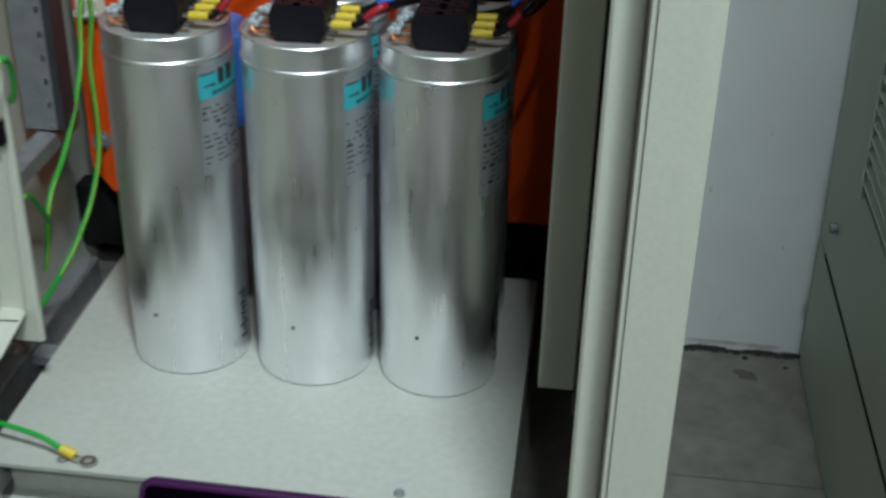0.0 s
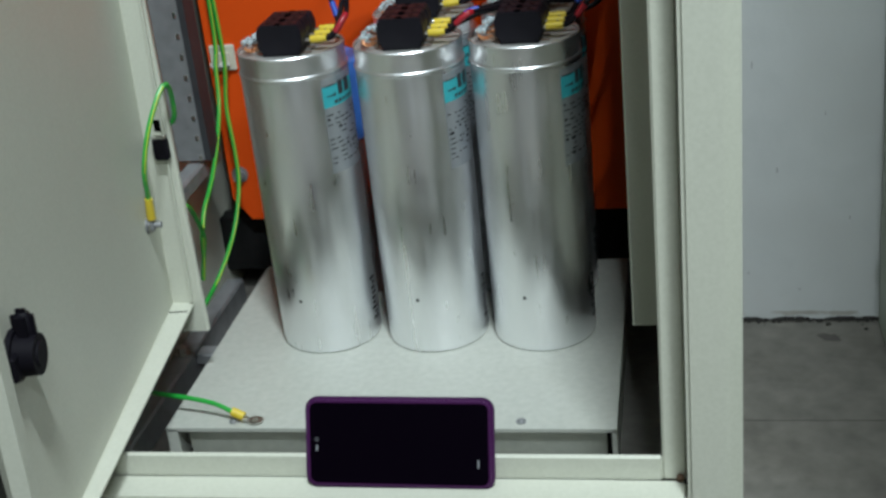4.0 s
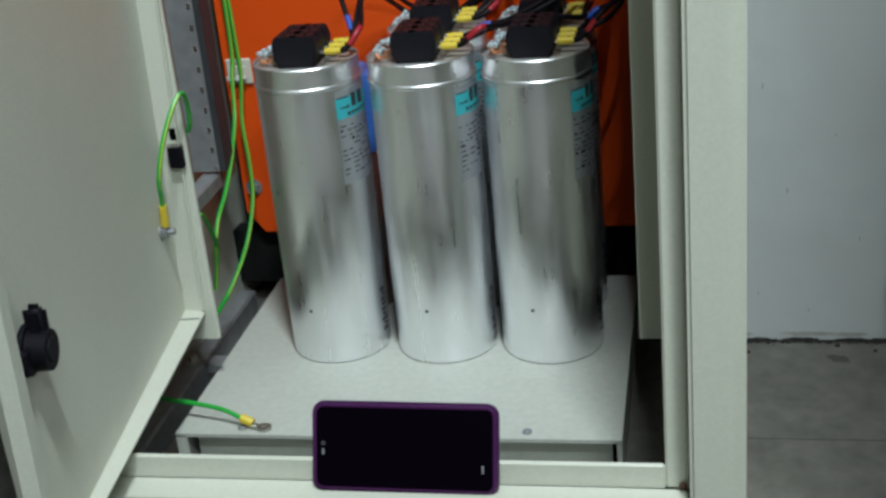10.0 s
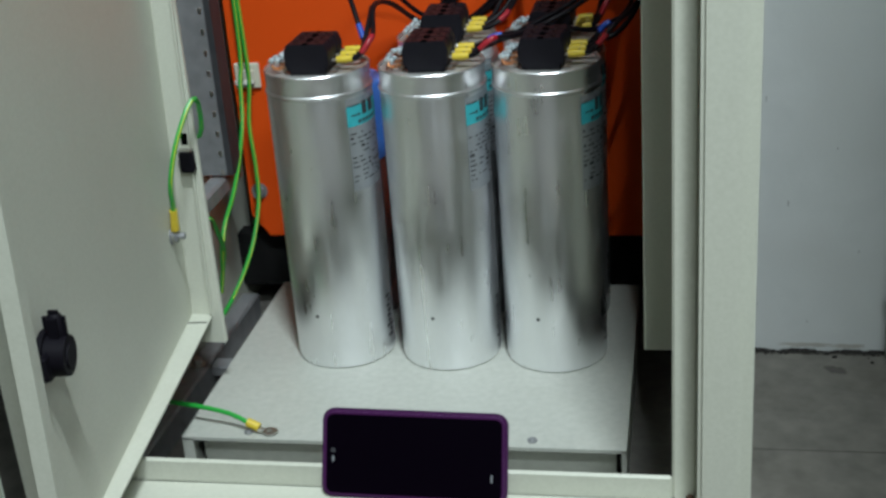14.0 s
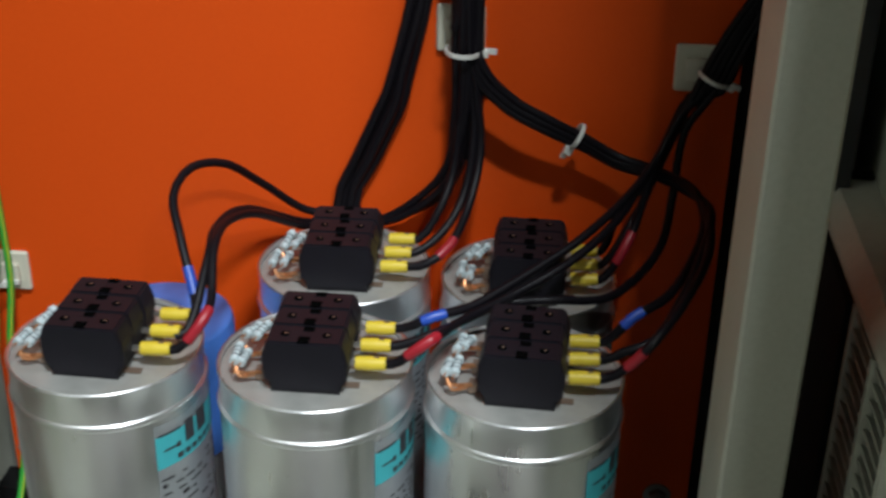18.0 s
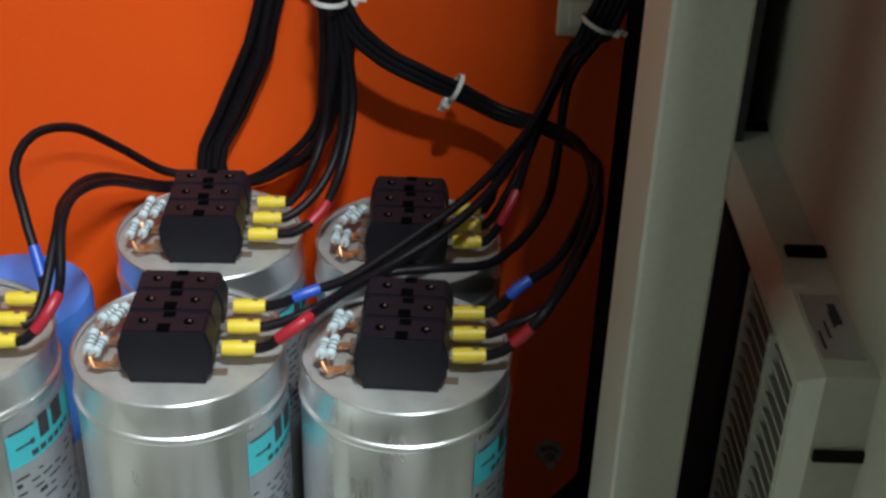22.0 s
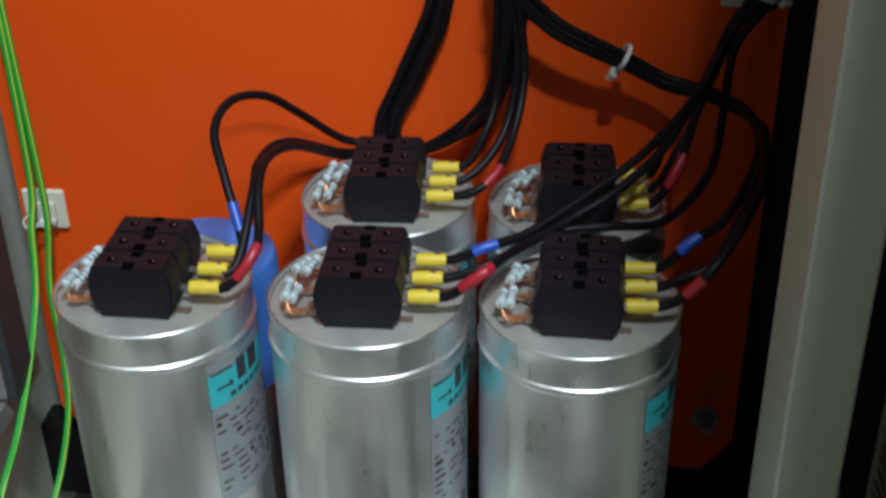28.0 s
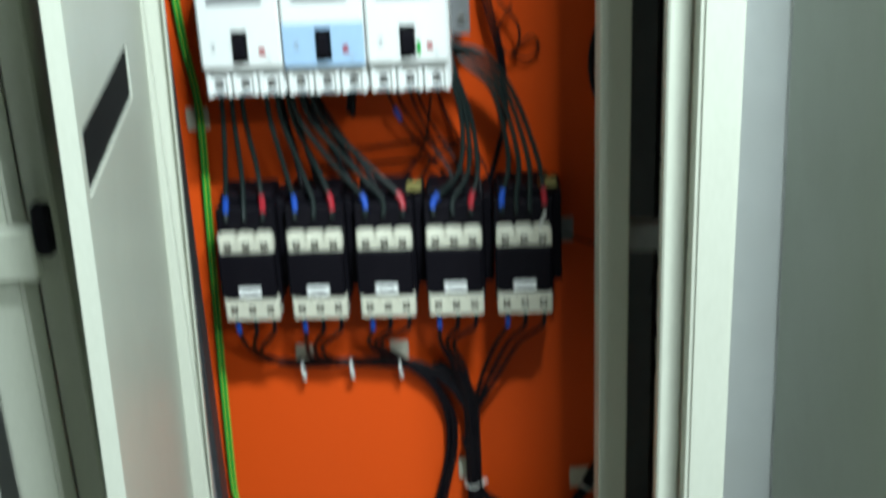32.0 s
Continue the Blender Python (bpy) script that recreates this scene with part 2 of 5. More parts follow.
FILTER = material("dusty_filter", (0.014, 0.013, 0.012), 0.95, 0, 0.4, 250, gloss=0.0)
GRIME = material("grimy_mortar", (0.022, 0.020, 0.017), 0.9, 0, 0.5, 90)
# near-black steel for parts in shade, the shade put into the colour
SHADESTEEL = material("shaded_steel", (0.030, 0.032, 0.035), 0.6, 0.0, 0.35, 60, 0.3, 18, dirt=(0.06, 0.06, 0.06))
BASESTEEL = material("brown_grey_steel", (0.135, 0.128, 0.115), 0.75, 0, 0.4, 60, 0.4, 14, 0.1, 300, dirt=(0.075, 0.062, 0.048), gloss=0.2)
RUST = material("rusty_steel", (0.10, 0.055, 0.03), 0.7, 0.3, 0.5, 400, 0.5, 90, dirt=(0.03, 0.02, 0.015))
FLOORDIRT = material("floor_dirt", (0.085, 0.078, 0.068), 0.8, 0, 0.5, 60)
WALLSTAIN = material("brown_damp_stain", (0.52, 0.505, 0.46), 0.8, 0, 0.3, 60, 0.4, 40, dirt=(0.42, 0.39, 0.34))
SCUFF = material("grey_scuff", (0.40, 0.40, 0.39), 0.8, 0, 0.4, 80)
RUBBER = material("black_rubber", (0.010, 0.010, 0.010), 0.8, 0, 0.3, 120, gloss=0.08)


# ---- mesh helpers ----
def link(name, bm, mat, parent=None, label="", smooth=False):
    me = bpy.data.meshes.new(name)
    bm.normal_update()
    bm.to_mesh(me)
    bm.free()
    if smooth:
        me.shade_smooth()
        me.set_sharp_from_angle(angle=radians(38))
    me.materials.append(mat)
    ob = new(name, me)
    if parent:
        ob.parent = parent
    if label:
        ob["label"] = label
    return ob


def part(name, bm, mat, parent, label="", smooth=False):
    return link(name, bm, mat, parent, label, smooth)


def empty(name, m, label, category, group="", kind=""):
    ob = new(name)
    ob.empty_display_size = 0.02
    ob.matrix_world = m
    return tagged(ob, label, category, group, kind)


def box(x0, x1, y0, y1, z0, z1, bev=0.0, bm=None, seg=1):
    own = bm is None
    tmp = bmesh.new()
    bmesh.ops.create_cube(tmp, size=1)
    for v in tmp.verts:
        v.co = ((x0 + x1) / 2 + v.co.x * (x1 - x0), (y0 + y1) / 2 + v.co.y * (y1 - y0), (z0 + z1) / 2 + v.co.z * (z1 - z0))
    if bev:
        bmesh.ops.bevel(tmp, geom=tmp.edges[:], offset=bev, segments=seg, affect="EDGES")
    if own:
        return tmp
    return merge(bm, tmp)


def merge(bm, other):
    me = bpy.data.meshes.new("tmp")
    other.to_mesh(me)
    other.free()
    bm.from_mesh(me)
    bpy.data.meshes.remove(me)
    return bm


def cyl(r, a, b, seg=16, r2=None, bm=None):
    """A capped cylinder from point a to point b."""
    a, b = Vector(a), Vector(b)
    tmp = bmesh.new()
    bmesh.ops.create_cone(tmp, cap_ends=True, segments=seg, radius1=r, radius2=r if r2 is None else r2, depth=(b - a).length)
    rot = (b - a).to_track_quat("Z", "Y").to_matrix().to_4x4()
    bmesh.ops.transform(tmp, matrix=Matrix.Translation((a + b) / 2) @ rot, verts=tmp.verts)
    return tmp if bm is None else merge(bm, tmp)


def lathe(profile, seg=48):
    bm = bmesh.new()
    rings = []
    for r, z in profile:
        if r < 1e-6:
            rings.append([bm.verts.new((0, 0, z))])
        else:
            rings.append([bm.verts.new((r * math.cos(2 * math.pi * i / seg), r * math.sin(2 * math.pi * i / seg), z)) for i in range(seg)])
    for p, q in zip(rings, rings[1:]):
        for i in range(seg):
            j = (i + 1) % seg
            if len(p) == 1 and len(q) > 1:
                bm.faces.new((p[0], q[i], q[j]))
            elif len(q) == 1 and len(p) > 1:
                bm.faces.new((p[i], p[j], q[0]))
            elif len(p) > 1:
                bm.faces.new((p[i], p[j], q[j], q[i]))
    bmesh.ops.recalc_face_normals(bm, faces=bm.faces)
    return bm


def spline(points, step=0.012):
    """A smooth line through the points, as short steps."""
    p = [Vector(q) for q in points]
    p = [p[0] * 2 - p[1]] + p + [p[-1] * 2 - p[-2]]
    out = []
    for a, b, c, d in zip(p, p[1:], p[2:], p[3:]):
        n = max(2, int((c - b).length / step))
        for i in range(n):
            t = i / n
            out.append(0.5 * ((2 * b) + (c - a) * t + (2 * a - 5 * b + 4 * c - d) * t * t + (3 * b - a - 3 * c + d) * t ** 3))
    out.append(p[-2])
    return out


def tube(line, r, seg=10, bm=None):
    bm = bm or bmesh.new()
    prev, side = None, Vector((0.3, 0.2, 1))
    first = last = None
    for i, q in enumerate(line):
        d = (line[min(i + 1, len(line) - 1)] - line[max(i - 1, 0)]).normalized()
        side = (side - d * side.dot(d))
        side = side.normalized() if side.length > 1e-5 else d.orthogonal().normalized()
        up = d.cross(side)
        ring = [bm.verts.new(q + (side * math.cos(2 * math.pi * k / seg) + up * math.sin(2 * math.pi * k / seg)) * r) for k in range(seg)]
        if prev:
            for k in range(seg):
                bm.faces.new((prev[k], prev[(k + 1) % seg], ring[(k + 1) % seg], ring[k]))
        else:
            first = ring
        prev = last = ring
    bm.faces.new(first[::-1])
    bm.faces.new(last)
    return bm


def panel_with_hole(x0, x1, z0, z1, hx0, hx1, hz0, hz1, y0, y1):
    """An upright sheet in x and z, y0 to y1 thick, with one rectangular hole."""
    bm = bmesh.new()
    box(x0, hx0, y0, y1, z0, z1, bm=bm)
    box(hx1, x1, y0, y1, z0, z1, bm=bm)
    box(hx0, hx1, y0, y1, z0, hz0, bm=bm)
    box(hx0, hx1, y0, y1, hz1, z1, bm=bm)
    return bm


# ---- room ----
FLOOR_Z, CEIL_Z = -0.183, 2.90
tagged(link("floor", box(-2.6, 2.4, -3.6, 0.50, FLOOR_Z - 0.1, FLOOR_Z), CONCRETE), "worn grey concrete floor with dark stains", "floor", kind="structure")
tagged(link("wall_north", box(-2.6, 2.4, 0.350, 0.50, FLOOR_Z, CEIL_Z), WALL), "white painted plaster wall with faint marks", "wall", kind="structure")
# closing walls and ceiling stay out of view, dark so little light returns
tagged(link("wall_south", box(-2.6, 2.4, -3.75, -3.6, FLOOR_Z, CEIL_Z), DIMWALL), "unseen closing wall, coloured dark to bounce little light", "wall", kind="structure")
tagged(link("wall_west", box(-2.75, -2.6, -3.6, 0.35, FLOOR_Z, CEIL_Z), DIMWALL), "unseen closing wall, coloured dark to bounce little light", "wall", kind="structure")
tagged(link("wall_east", box(2.4, 2.55, -3.6, 0.35, FLOOR_Z, CEIL_Z), DIMWALL), "unseen closing wall, coloured dark to bounce little light", "wall", kind="structure")
tagged(link("ceiling", box(-2.75, 2.55, -3.75, 0.50, CEIL_Z, CEIL_Z + 0.1), DIMCEIL), "unseen ceiling, coloured dark to bounce little light", "ceiling", kind="structure")


def wall_gap():
    """The dark crumbled joint where the plaster stops short of the floor."""
    rnd = random.Random(4)
    bm = bmesh.new()
    rows = []
    h = 0.005
    for i in range(110):
        x = 0.30 + i * 0.0023
        h = min(0.0085 - 0.004 * i / 110, max(0.0018, h + (rnd.random() - 0.5) * 0.0034))
        if rnd.random() < 0.04:
            h = 0.0085
        d = 0.3450 - 0.0075 * rnd.random() ** 2
        rows.append([bm.verts.new((x, y, z)) for y, z in ((0.3495, FLOOR_Z + h), (0.3470, FLOOR_Z + h - 0.001), (d, FLOOR_Z + 0.0012), (0.3495, FLOOR_Z + 0.0012))])
    for p, q in zip(rows, rows[1:]):
        for k in range(3):
            bm.faces.new((p[k], p[k + 1], q[k + 1], q[k]))
    tagged(link("baseboard", bm, GRIME), "dark crumbling joint between wall and floor", "wall joint", kind="structure")
    bm = bmesh.new()
    for i in range(9):
        x, y = 0.34 + 0.2 * rnd.random(), 0.345 - 0.03 * rnd.random() ** 2
        s = 0.0012 + 0.0035 * rnd.random() ** 2
        merge(bm, box(x, x + s * 1.5, y - s, y, FLOOR_Z, FLOOR_Z + s * 0.7, s * 0.2))
    tagged(link("plaster_crumbs", bm, GRIME), "small dark plaster crumbs along the wall", "debris", kind="stuff")
    tagged(link("floor_joint", box(0.30, 2.2, 0.0885, 0.0900, FLOOR_Z - 0.002, FLOOR_Z + 0.0005), FLOORDIRT), "thin dirty joint line in the concrete floor", "floor joint", kind="structure")


wall_gap()


def floor_stain():
    """A flat ring of spilt dirt near the wall, and short scuffs on the plaster."""
    rnd = random.Random(9)
    bm = bmesh.new()
    for cx, cy, r in ((0.478, 0.297, 0.014), (0.470, 0.303, 0.009), (0.486, 0.290, 0.007)):
        ring = []
        for i in range(18):
            a = 2 * math.pi * i / 18
            k = r * (0.75 + 0.45 * rnd.random())
            ring.append(bm.verts.new((cx + k * math.cos(a), cy + 0.7 * k * math.sin(a), FLOOR_Z + 0.0004 + 0.0002 * r * 50)))
        bm.faces.new(ring)
    tagged(link("floor_stain", bm, FLOORDIRT), "dark spilt stain on the concrete floor", "stain", kind="stuff")
    bm = bmesh.new()
    for x, z, w, h in ((0.376, 0.188, 0.0012, 0.008), (0.409, 0.041, 0.0014, 0.007), (0.47, 0.12, 0.0010, 0.004), (0.505, -0.03, 0.0012, 0.005), (0.372, -0.110, 0.0010, 0.004), (0.44, -0.135, 0.003, 0.0012)):
        merge(bm, box(x, x + w, 0.3493, 0.3502, z, z + h))
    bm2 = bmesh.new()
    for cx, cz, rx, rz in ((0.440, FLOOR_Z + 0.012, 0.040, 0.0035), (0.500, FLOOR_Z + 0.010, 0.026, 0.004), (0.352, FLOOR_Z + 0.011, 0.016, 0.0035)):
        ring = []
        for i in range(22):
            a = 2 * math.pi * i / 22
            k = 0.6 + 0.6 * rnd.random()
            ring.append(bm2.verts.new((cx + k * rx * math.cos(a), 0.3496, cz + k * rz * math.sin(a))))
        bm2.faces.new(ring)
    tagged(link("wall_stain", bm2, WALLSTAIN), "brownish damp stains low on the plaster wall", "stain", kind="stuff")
    tagged(link("wall_scuffs", bm, SCUFF), "small dark scuffs on the plaster wall", "stain", kind="stuff")


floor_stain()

# ---- neighbouring cabinet with a louvred side ----
SIDE_X = 0.547
neighbour = empty("louvred_cabinet", pose(SIDE_X, 0, FLOOR_Z, 0, -1.0, 0), "grey-green steel cabinet with a louvred vent standing on the floor", "cabinet")
bm = bmesh.new()
LY0, LY1, LZ0, LZ1 = -0.155, 0.146, 0.338, 0.594
box(0.0, 0.60, -0.62, 0.338, 0.0, 0.1812, bm=bm, bev=0.002)
part("plinth", bm, GREENPAINT, neighbour)
for y0, y1, z0, z1 in ((-0.62, LY0, 0.186, 2.1), (LY1, 0.330, 0.186, 2.1), (LY0, LY1, 0.186, LZ0), (LY0, LY1, LZ1, 2.1)):
    part("side_panel", box(0.0, 0.003, y0, y1, z0, z1), GREENPAINT, neighbour)
part("cabinet_core", box(0.045, 0.60, -0.62, 0.312, 0.176, 2.1), GREENPAINT, neighbour)
slat_mesh = None
for i in range(15):
    z = LZ0 + 0.010 + i * (LZ1 - LZ0 - 0.012) / 15
    if slat_mesh is None:
        bm = bmesh.new()
        vs = [bm.verts.new(c) for c in ((-0.005, LY0, 0), (-0.005, LY1, 0), (0.008, LY1, 0.0155), (0.008, LY0, 0.0155), (-0.005, LY0, 0.0016), (-0.005, LY1, 0.0016), (0.008, LY1, 0.0171), (0.008, LY0, 0.0171))]
        for f in ((0, 3, 2, 1), (4, 5, 6, 7), (0, 1, 5, 4), (2, 3, 7, 6), (0, 4, 7, 3), (1, 2, 6, 5)):
            bm.faces.new([vs[k] for k in f])
        ob = part("slat", bm, GREENPAINT, neighbour)
        slat_mesh = ob.data
    else:
        ob = new("slat", slat_mesh)
        ob.parent = neighbour
    ob.location = (0, 0, z)
bm = bmesh.new()
box(-0.006, 0.002, LY0 - 0.012, LY0, LZ0 - 0.012, LZ1 + 0.012, bm=bm, bev=0.002)
box(-0.006, 0.002, LY1, LY1 + 0.006, LZ0 - 0.008, LZ1 + 0.008, bm=bm)
box(-0.006, 0.002, LY0, LY1, LZ1, LZ1 + 0.008, bm=bm)
box(-0.003, 0.002, LY0, LY1, LZ0 - 0.006, LZ0, bm=bm)
part("louvre_frame", bm, GREENPAINT, neighbour)
for y, z in ((0.252, 0.240), (-0.274, 0.239)):
    part("knob", cyl(0.006, (-0.008, y, z), (0.004, y, z), 14), GALV, neighbour, "small zinc lock screw", True)
bm = bmesh.new()
box(-0.0008, 0.001, -0.31, 0.292, 0.1815, 0.1855, bm=bm)
part("seam", bm, HOLE, neighbour)

# ---- main cabinet ----
XL, XR, YF, YB, ZB, ZT = -0.332, 0.332, -0.408, 0.300, -0.060, 1.95
cab = empty("electrical_cabinet", pose(0, 0, FLOOR_Z), "beige-grey painted steel electrical cabinet standing open", "electrical cabinet")
DZ = -FLOOR_Z


def cbox(name, x0, x1, y0, y1, z0, z1, mat=PAINT, bev=0.0, label="", seg=1):
    return part(name, box(x0, x1, y0, y1, z0 + DZ, z1 + DZ, bev, seg=seg), mat, cab, label)


cbox("side_wall", XL, XL + 0.003, YF + 0.02, YB, ZB, ZT)
cbox("side_wall", XR - 0.003, XR, YF + 0.10, YB, ZB, ZT)
cbox("side_wall_front", 0.3145, 0.3175, YF + 0.036, YF + 0.097, ZB, ZT)
cbox("side_wall_step", 0.3145, XR, YF + 0.097, YF + 0.100, ZB, ZT)
# back wall coloured dark for the shade behind the panel
cbox("back_wall", XL + 0.003, XR - 0.003, YB - 0.003, YB, ZB, ZT, SHADESTEEL)
# added dark plate, stands for shade on the deep part of the side wall
cbox("side_plate", 0.318, 0.321, 0.113, 0.290, 0.0, 1.85, SHADESTEEL)
cbox("roof", XL, XR, YF, YB, ZT, ZT + 0.003)
cbox("base_plate", XL + 0.003, XR - 0.003, YF + 0.04, YB - 0.003, ZB, ZB + 0.004, BASESTEEL, label="dull brown-grey steel bottom plate")
cbox("plinth", XL + 0.004, XR - 0.004, YF + 0.01, YB, FLOOR_Z, ZB, GREENPAINT)
for x0, x1, l0, l1 in ((0.283, 0.3180, 0.262, 0.283), (XL, -0.290, -0.290, -0.264)):
    cbox("front_post", x0, x1, YF, YF + 0.036, FLOOR_Z + 0.02, ZT, bev=0.0035, seg=2)
    cbox("sealing_lip", l0, l1, YF + 0.036, YF + 0.041, 0.052, 1.85, bev=0.002)
    xs = l0 if x0 > 0 else l1 - 0.003
    cbox("post_return", xs, xs + 0.003, YF + 0.041, YF + 0.060, 0.052, 1.85)
cbox("front_sill", -0.290, 0.283, YF, YF + 0.038, FLOOR_Z + 0.02, 0.052, bev=0.0035, seg=2)
cbox("sill_lip", -0.264, 0.262, YF + 0.036, YF + 0.041, 0.050, 0.0755, bev=0.002)
cbox("front_header", -0.290, 0.283, YF, YF + 0.038, 1.85, ZT, bev=0.003)
cbox("corner_screw", 0.2735, 0.2805, YF + 0.030, YF + 0.036, 0.053, 0.060, RUST, bev=0.002, label="rusty screw in the frame corner")

# inner columns that carry the swing door
for x0, x1 in ((0.2300, 0.2625), (-0.277, -0.238)):
    bm = bmesh.new()
    s = 1 if x0 > 0 else -1
    xi, xo = (x0, x1) if s > 0 else (x1, x0)
    yb = -0.034 if s > 0 else -0.094
    section = ((xi, yb), (xi, -0.0985), (xi + s * 0.0015, -0.100), (xo - s * 0.0015, -0.100), (xo, -0.0985), (xo, -0.055), (xo - s * 0.002, -0.055), (xo - s * 0.002, -0.098), (xi + s * 0.002, -0.098), (xi + s * 0.002, yb))
    lo, hi = ([bm.verts.new((x, y, z + DZ)) for x, y in section] for z in (0.055, 1.80))
    for k in range(10):
        m = (k + 1) % 10
        bm.faces.new((lo[k], lo[m], hi[m], hi[k]))
    bm.faces.new(lo)
    bm.faces.new(hi[::-1])
    bmesh.ops.recalc_face_normals(bm, faces=bm.faces)
    xo = x1 - 0.002 if s > 0 else x0
    part("inner_column", bm, PAINT, cab)
    bx = XR - 0.003 if s > 0 else XL + 0.003
    for z in (0.10, 0.95, 1.70):
        cbox("column_bracket", min(xo, bx), max(xo, bx), -0.085, -0.065, z, z + 0.03, GALV)

# orange mounting panel with cut lower corners
bm = bmesh.new()
PZ0, PZ1, PX0, PX1 = 0.060, 1.80, -0.298, 0.257
outline = ((PX0 + 0.022, PZ0), (PX1 - 0.022, PZ0), (PX1, PZ0 + 0.030), (PX1, PZ1), (PX0, PZ1), (PX0, PZ0 + 0.030))
f = [bm.verts.new((x, 0.200, z + DZ)) for x, z in outline]
b = [bm.verts.new((x, 0.203, z + DZ)) for x, z in outline]
bm.faces.new(f)
bm.faces.new(b[::-1])
for i in range(6):
    j = (i + 1) % 6
    bm.faces.new((f[j], f[i], b[i], b[j]))
bmesh.ops.recalc_face_normals(bm, faces=bm.faces)
mount = part("mounting_panel", bm, ORANGE, cab, "bright orange painted mounting plate")
for x, z in ((-0.283, 0.124), (0.233, 0.112), (-0.283, 1.72), (0.233, 1.72)):
    bm = cyl(0.0075, (x, 0.200, z + DZ), (x, 0.193, z + DZ), 6)
    cyl(0.011, (x, 0.2005, z + DZ), (x, 0.1985, z + DZ), 20, bm=bm)
    cyl(0.004, (x, 0.193, z + DZ), (x, 0.183, z + DZ), 10, bm=bm)
    part("panel_bolt", bm, GALV, cab)
# added black bar behind the panel foot, standing for the shade there
cbox("cross_rail", XL + 0.003, XR - 0.003, 0.215, 0.245, -0.02, 0.055, RUBBER)
# perforated upright at the back corner
for s in (-1, 1):
    bm = bmesh.new()
    z0, x0, x1, xh = 0.19, 0.270, 0.312, 0.283
    lo = lambda p, q: (min(p * s, q * s), max(p * s, q * s))
    box(*lo(x0 + 0.008, x1), 0.080, 0.082, z0 + DZ, 1.85 + DZ, bm=bm)
    box(*lo(x1 - 0.002, x1), 0.082, 0.125, z0 + DZ, 1.85 + DZ, bm=bm)
    # the right upright gets the dark copy, shade put into its colour
    up = part("perforated_upright", bm, GALV if s < 0 else SHADESTEEL, cab, "galvanised upright with a row of raised dots for its punched holes")
    # raised dots stand for light through punched holes: bright left, darkened right
    dimple = None
    for k in range(66):
        if dimple is None:
            dimple = part("punched_dimple", box(-0.0022, 0.0022, -0.0007, 0.0007, 0, 0.007, 0.0006), STEEL if s < 0 else SHADESTEEL, up, "raised dot in place of a lit punched hole")
        else:
            o = new("punched_dimple", dimple.data)
            o.parent = up
        (dimple if k == 0 else o).location = (s * xh, 0.0795, z0 + 0.025 * k + DZ)
    # inner side painted dark in place of the shade on it
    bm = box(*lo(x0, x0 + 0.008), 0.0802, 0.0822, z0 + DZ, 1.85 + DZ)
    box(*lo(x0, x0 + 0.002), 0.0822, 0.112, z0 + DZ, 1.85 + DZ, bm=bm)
    part("upright_side", bm, SHADESTEEL, up, "side of the upright, coloured dark for its shade")
    part("upright_foot", box(*lo(0.282, 0.304), -0.030, 0.150, 0.164 + DZ, 0.186 + DZ, 0.003), GALV, cab)
    bm = cyl(0.006, (s * 0.3135, -0.016, -0.022 + DZ), (s * 0.3135, -0.016, -0.012 + DZ), 6)
    cyl(0.009, (s * 0.3135, -0.016, -0.022 + DZ), (s * 0.3135, -0.016, -0.020 + DZ), 16, bm=bm)
    part("rail_bolt", bm, STEEL, cab)
    part("rail_bracket", box(*lo(0.262, 0.300), -0.012, 0.012, -0.040 + DZ, -0.026 + DZ, 0.002), GALV, cab)
    # rail in steel darker than the cabinet paint, for the shade by the door
    part("depth_rail", box(*lo(0.300, 0.325), -0.30, 0.19, -0.056 + DZ, -0.022 + DZ, 0.002), GALV, cab)

# ---- tray under the capacitors ----
tray = empty("mounting_tray", pose(-0.0215, -0.213, 0), "light grey painted steel tray under the capacitors", "tray")
TX0, TX1, TD = -0.2365, 0.2365, 0.392
bm = bmesh.new()
box(TX0, TX1, 0, TD, -0.0025, 0.0, bm=bm)
part("top_sheet", bm, PAINT_IN, tray)
bm = bmesh.new()
box(TX0, TX0 + 0.012, 0, 0.002, -0.055, -0.0025, bm=bm)
box(TX1 - 0.005, TX1, 0, 0.002, -0.055, -0.0025, bm=bm)
box(TX0, TX1, 0.0, 0.002, -0.004, -0.0025, bm=bm)
part("front_edge", bm, PAINT_IN, tray)
part("side_edge", box(TX0, TX0 + 0.002, 0.002, TD, -0.055, -0.0025), PAINT_IN, tray)
part("side_edge", box(TX1 - 0.002, TX1, 0.002, TD, -0.055, -0.0025), PAINT_IN, tray)
part("inner_stiffener", box(TX0 + 0.012, TX1 - 0.012, 0.028, 0.030, -0.055, -0.0025), PAINT_IN, tray)
part("foot_flange", box(TX0 + 0.012, TX1 - 0.005, -0.030, 0.028, -0.056, -0.0545), PAINT_IN, tray)
for x, y in ((0.140, 0.013), (-0.165, 0.013)):
    bm = cyl(0.0052, (x, y, 0), (x, y, 0.0015), 20)
    cyl(0.0040, (x, y, 0.0015), (x, y, 0.0033), 16, r2=0.0028, bm=bm)
    part("tray_screw", bm, GALV, tray)

# ---- capacitors ----
CAN_R, CAN_H = 0.058, 0.348


